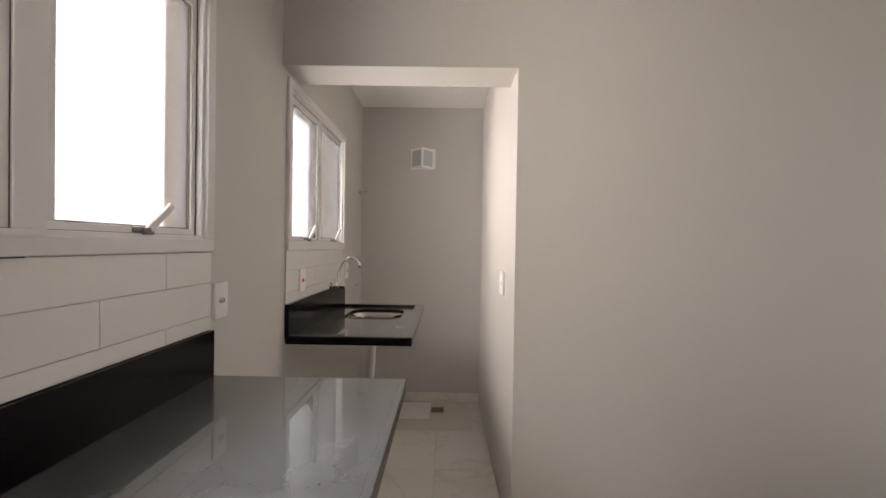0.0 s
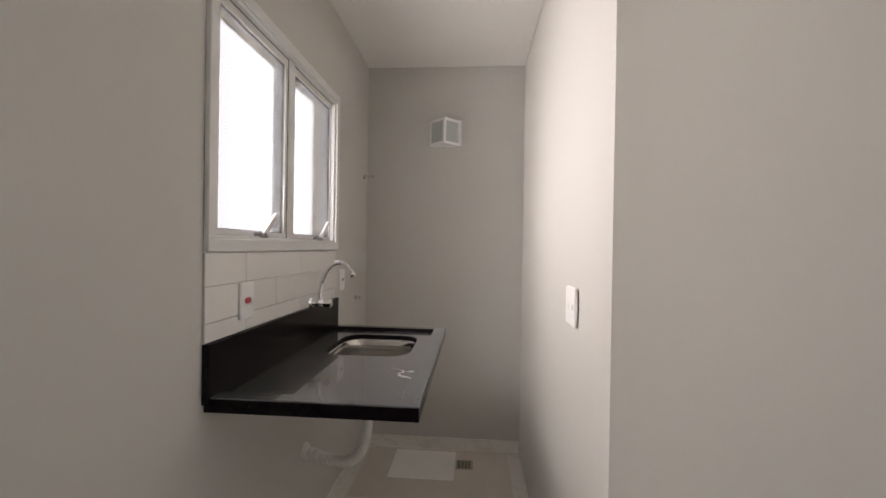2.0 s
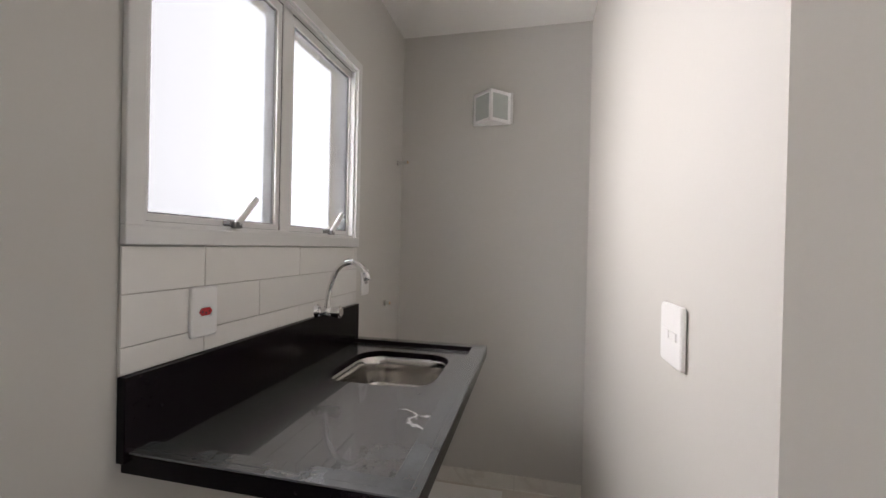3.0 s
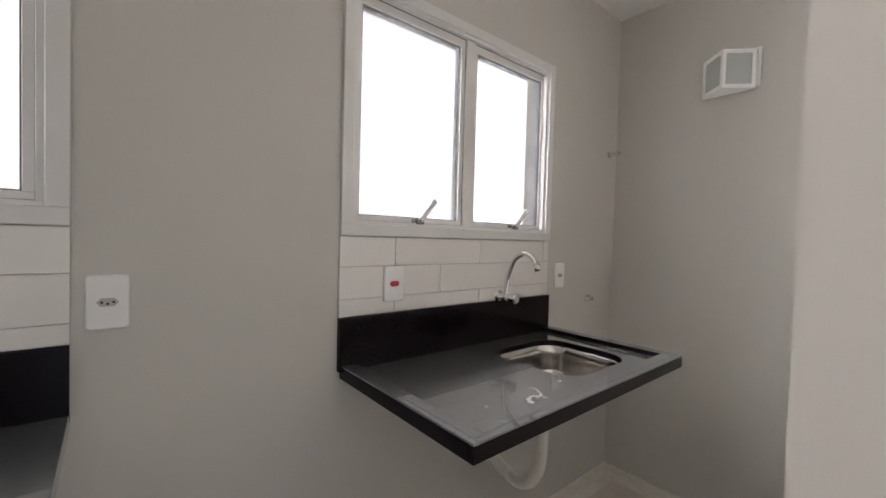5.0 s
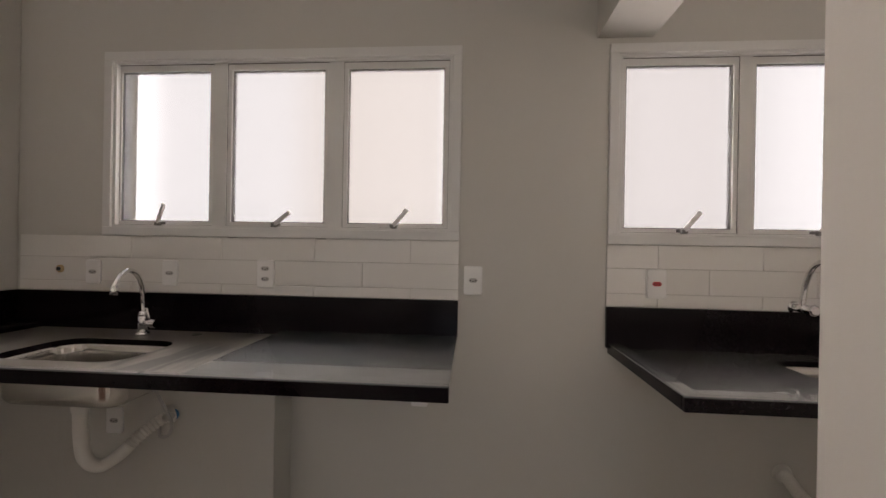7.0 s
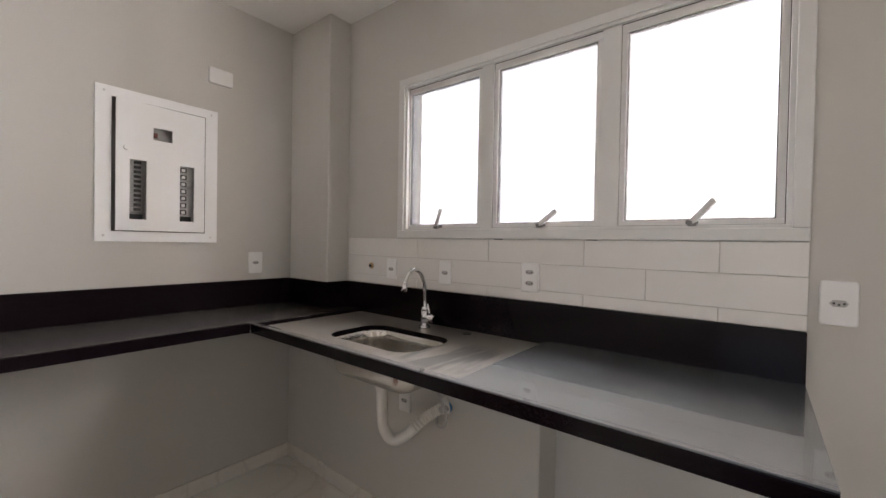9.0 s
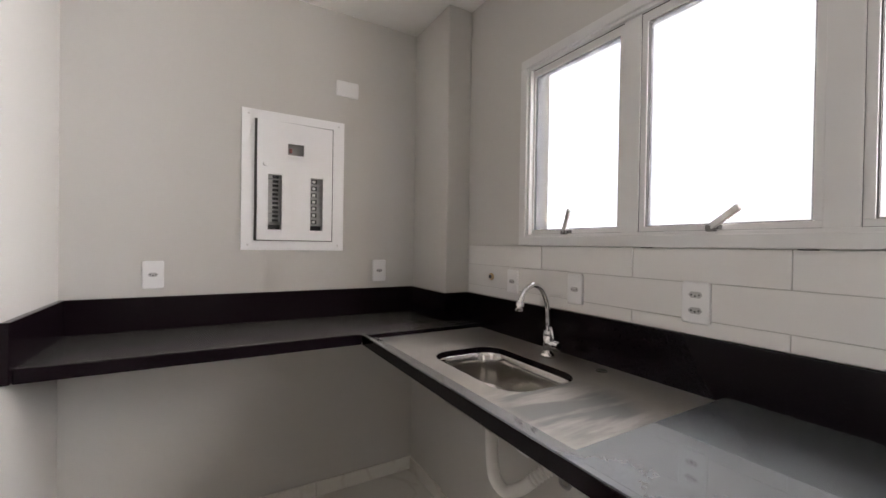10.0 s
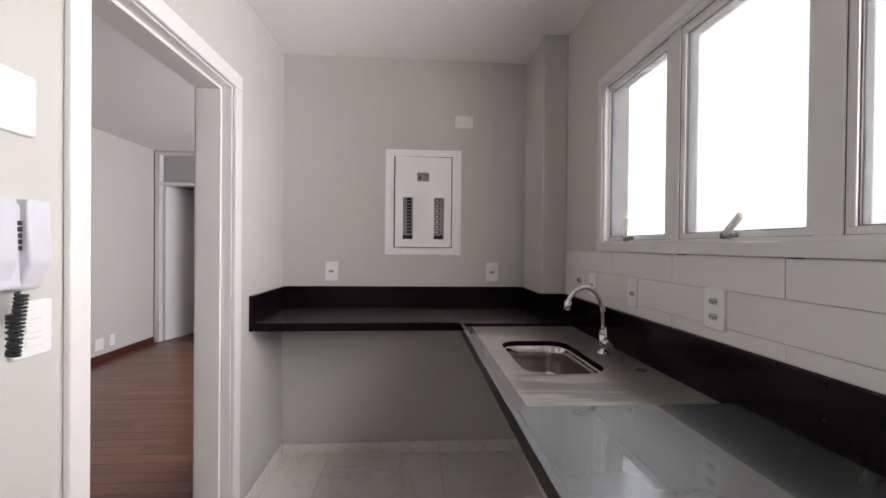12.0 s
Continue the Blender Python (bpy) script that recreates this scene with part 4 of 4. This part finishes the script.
# ---- pieces: wall tiles, skirting, floor tiles, boards ----
def piece_mesh(name, sx, sy, sz, material, bevel):
    bm = boxes((0, sx, 0, sy, 0, sz), bevel=bevel, seg=1)
    bmesh.ops.recalc_face_normals(bm, faces=bm.faces)
    me = bpy.data.meshes.new(name)
    bm.to_mesh(me)
    bm.free()
    me.materials.append(material)
    return me


def lay(name, parent, at, size, material, store, bevel):
    key = (name, *[round(v, 4) for v in size])
    if key not in store:
        store[key] = piece_mesh(name, *size, material, bevel)
    ob = new(name, store[key])
    ob.location = at
    ob.parent = parent
    return ob


STORE = {}


def tile_field(name, y0, y1, z0, rows, label):
    f = setting(name, boxes((0.0008, 0.0042, y0, y1, z0, rows[-1][0])), GROUT, label, "wall tiles")
    z = z0
    for top, joints in rows:
        ys = [y0, *joints, y1]
        for a, b in zip(ys, ys[1:]):
            lay("tile", f, (0.0012, a + 0.001, z + 0.001), (0.006, b - a - 0.002, top - z - 0.002), TILE, STORE, 0.0008)
        z = top


A = [0.88, 1.272, 1.662, 2.051]
B = [0.69, 1.08, 1.468, 1.859]
tile_field("trim_kitchen_tiles", 0.376, 2.243, 1.036, [(1.078, A), (1.177, B), (1.269, A)], "long white ceramic tiles under the kitchen window")
A = [2.995, 3.372, 3.76]
B = [3.182, 3.563]
tile_field("trim_laundry_tiles", 2.806, 3.797, 1.028, [(1.079, A), (1.175, B), (1.264, A)], "long white ceramic tiles under the laundry window")

sk = setting("baseboard_kitchen", boxes((0.14, 1.62, 0.001, 0.0025, 0, 0.07)), GROUT, "porcelain skirting strip along the kitchen walls", "baseboard")
for a, b in ((0.136, 0.66), (0.66, 1.336), (1.336, 1.614)):
    lay("skirting_tile", sk, (a + 0.001, 0.003, 0.0), (b - a - 0.002, 0.009, 0.071), PORCELAIN, STORE, 0.001)
for a, b in ((0.013, 0.36),):
    lay("skirting_tile", sk, (0.1355, a, 0.0), (0.009, b - a, 0.071), PORCELAIN, STORE, 0.001)
for a, b in ((0.362, 0.9), (0.902, 1.574)):
    lay("skirting_tile", sk, (0.1425, a, 0.0), (0.009, b - a, 0.071), PORCELAIN, STORE, 0.001)
for a, b in ((1.576, 2.1), (2.102, 2.7), (2.702, 3.35), (3.352, 3.95), (3.952, 4.372)):
    lay("skirting_tile", sk, (0.0005, a, 0.0), (0.009, b - a, 0.071), PORCELAIN, STORE, 0.001)
for a, b in ((0.0, 0.66), (0.662, 0.9995)):
    lay("skirting_tile", sk, (a, 4.3735, 0.0), (b - a, 0.009, 0.071), PORCELAIN, STORE, 0.001)
for a, b in ((0.013, 0.61),):
    lay("skirting_tile", sk, (1.615, a, 0.0), (0.009, b - a, 0.071), PORCELAIN, STORE, 0.001)

PITCH = 0.676
fl = setting("floor_kitchen", boxes((0, 1.625, 0, 4.383, -0.1, -0.0095), (1.6255, 3.2, 1.85, 2.757, -0.1, -0.0095)), FLOOR_GROUT, "cream marble-look porcelain tile floor", "floor")
for ix in range(-1, 5):
    for iy in range(0, 7):
        a0, a1 = max(0.0, 0.66 + (ix - 0) * PITCH), min(3.2, 0.66 + (ix + 1) * PITCH)
        b0, b1 = max(0.0, iy * PITCH), min(4.383, (iy + 1) * PITCH)
        a0 = 0.0 if ix == -1 else a0
        a1 = 0.66 if ix == -1 else a1
        if b0 > 2.75:
            a1 = min(a1, 1.0)
        elif b1 < 1.86 or b0 < 1.84:
            a1 = min(a1, 1.625)
        if a1 - a0 > 0.01 and b1 - b0 > 0.01:
            lay("floor_tile", fl, (a0 + 0.001, b0 + 0.001, -0.009), (a1 - a0 - 0.002, b1 - b0 - 0.002, 0.009), PORCELAIN, STORE, 0.0008)
lay("floor_tile", fl, (1.627, 1.852, -0.009), (1.57, 0.90, 0.009), PORCELAIN, STORE, 0.0008)

fw = setting("floor_living", boxes((0, 4.2, -2.95, -0.15, -0.1, -0.013), (1.765, 4.2, -0.15, 1.71, -0.1, -0.013), (2.74, 4.26, -4.86, -2.951, -0.1, -0.013)), GROUT, "reddish-brown wooden floorboards", "floor")
rng = random.Random(4)
WB = 0.1
for k in range(46):
    y = -2.95 + WB * k
    x, end = 1.0 - rng.random() * 0.9, 4.2
    if y > -0.16:
        x = 1.766
    first = True
    while x < end - 0.02:
        ln = rng.choice((0.6, 0.75, 0.9, 1.2))
        if first and y > -0.16:
            ln = rng.choice((0.35, 0.5, 0.75, 0.9))
        ln = min(ln, end - x)
        lay("floorboard", fw, (x + 0.0006, y + 0.0006, -0.0125), (ln - 0.0012, WB - 0.0012, 0.0125), FLOORWOOD, STORE, 0.0007)
        x += ln
        first = False
lay("floorboard", fw, (2.75, -4.85, -0.0125), (1.5, 1.89, 0.0125), FLOORWOOD, STORE, 0.0007)
film = lay("dust_film", fl, (0.06, 3.84, 0.0), (0.86, 0.52, 0.0004), surface("brown_cement_dust", (0.60, 0.555, 0.49), 0.6, vary=0.14, scale=7), STORE, 0.0001)
tagged(film, "thin brown film of cement dust")
patch = lay("cement_patch", fl, (0.232, 4.03, 0.0006), (0.372, 0.31, 0.0008), surface("pale_cement_residue", (0.80, 0.79, 0.75), 0.8, vary=0.06, scale=9), STORE, 0.0002)
tagged(patch, "pale rectangular cement residue")
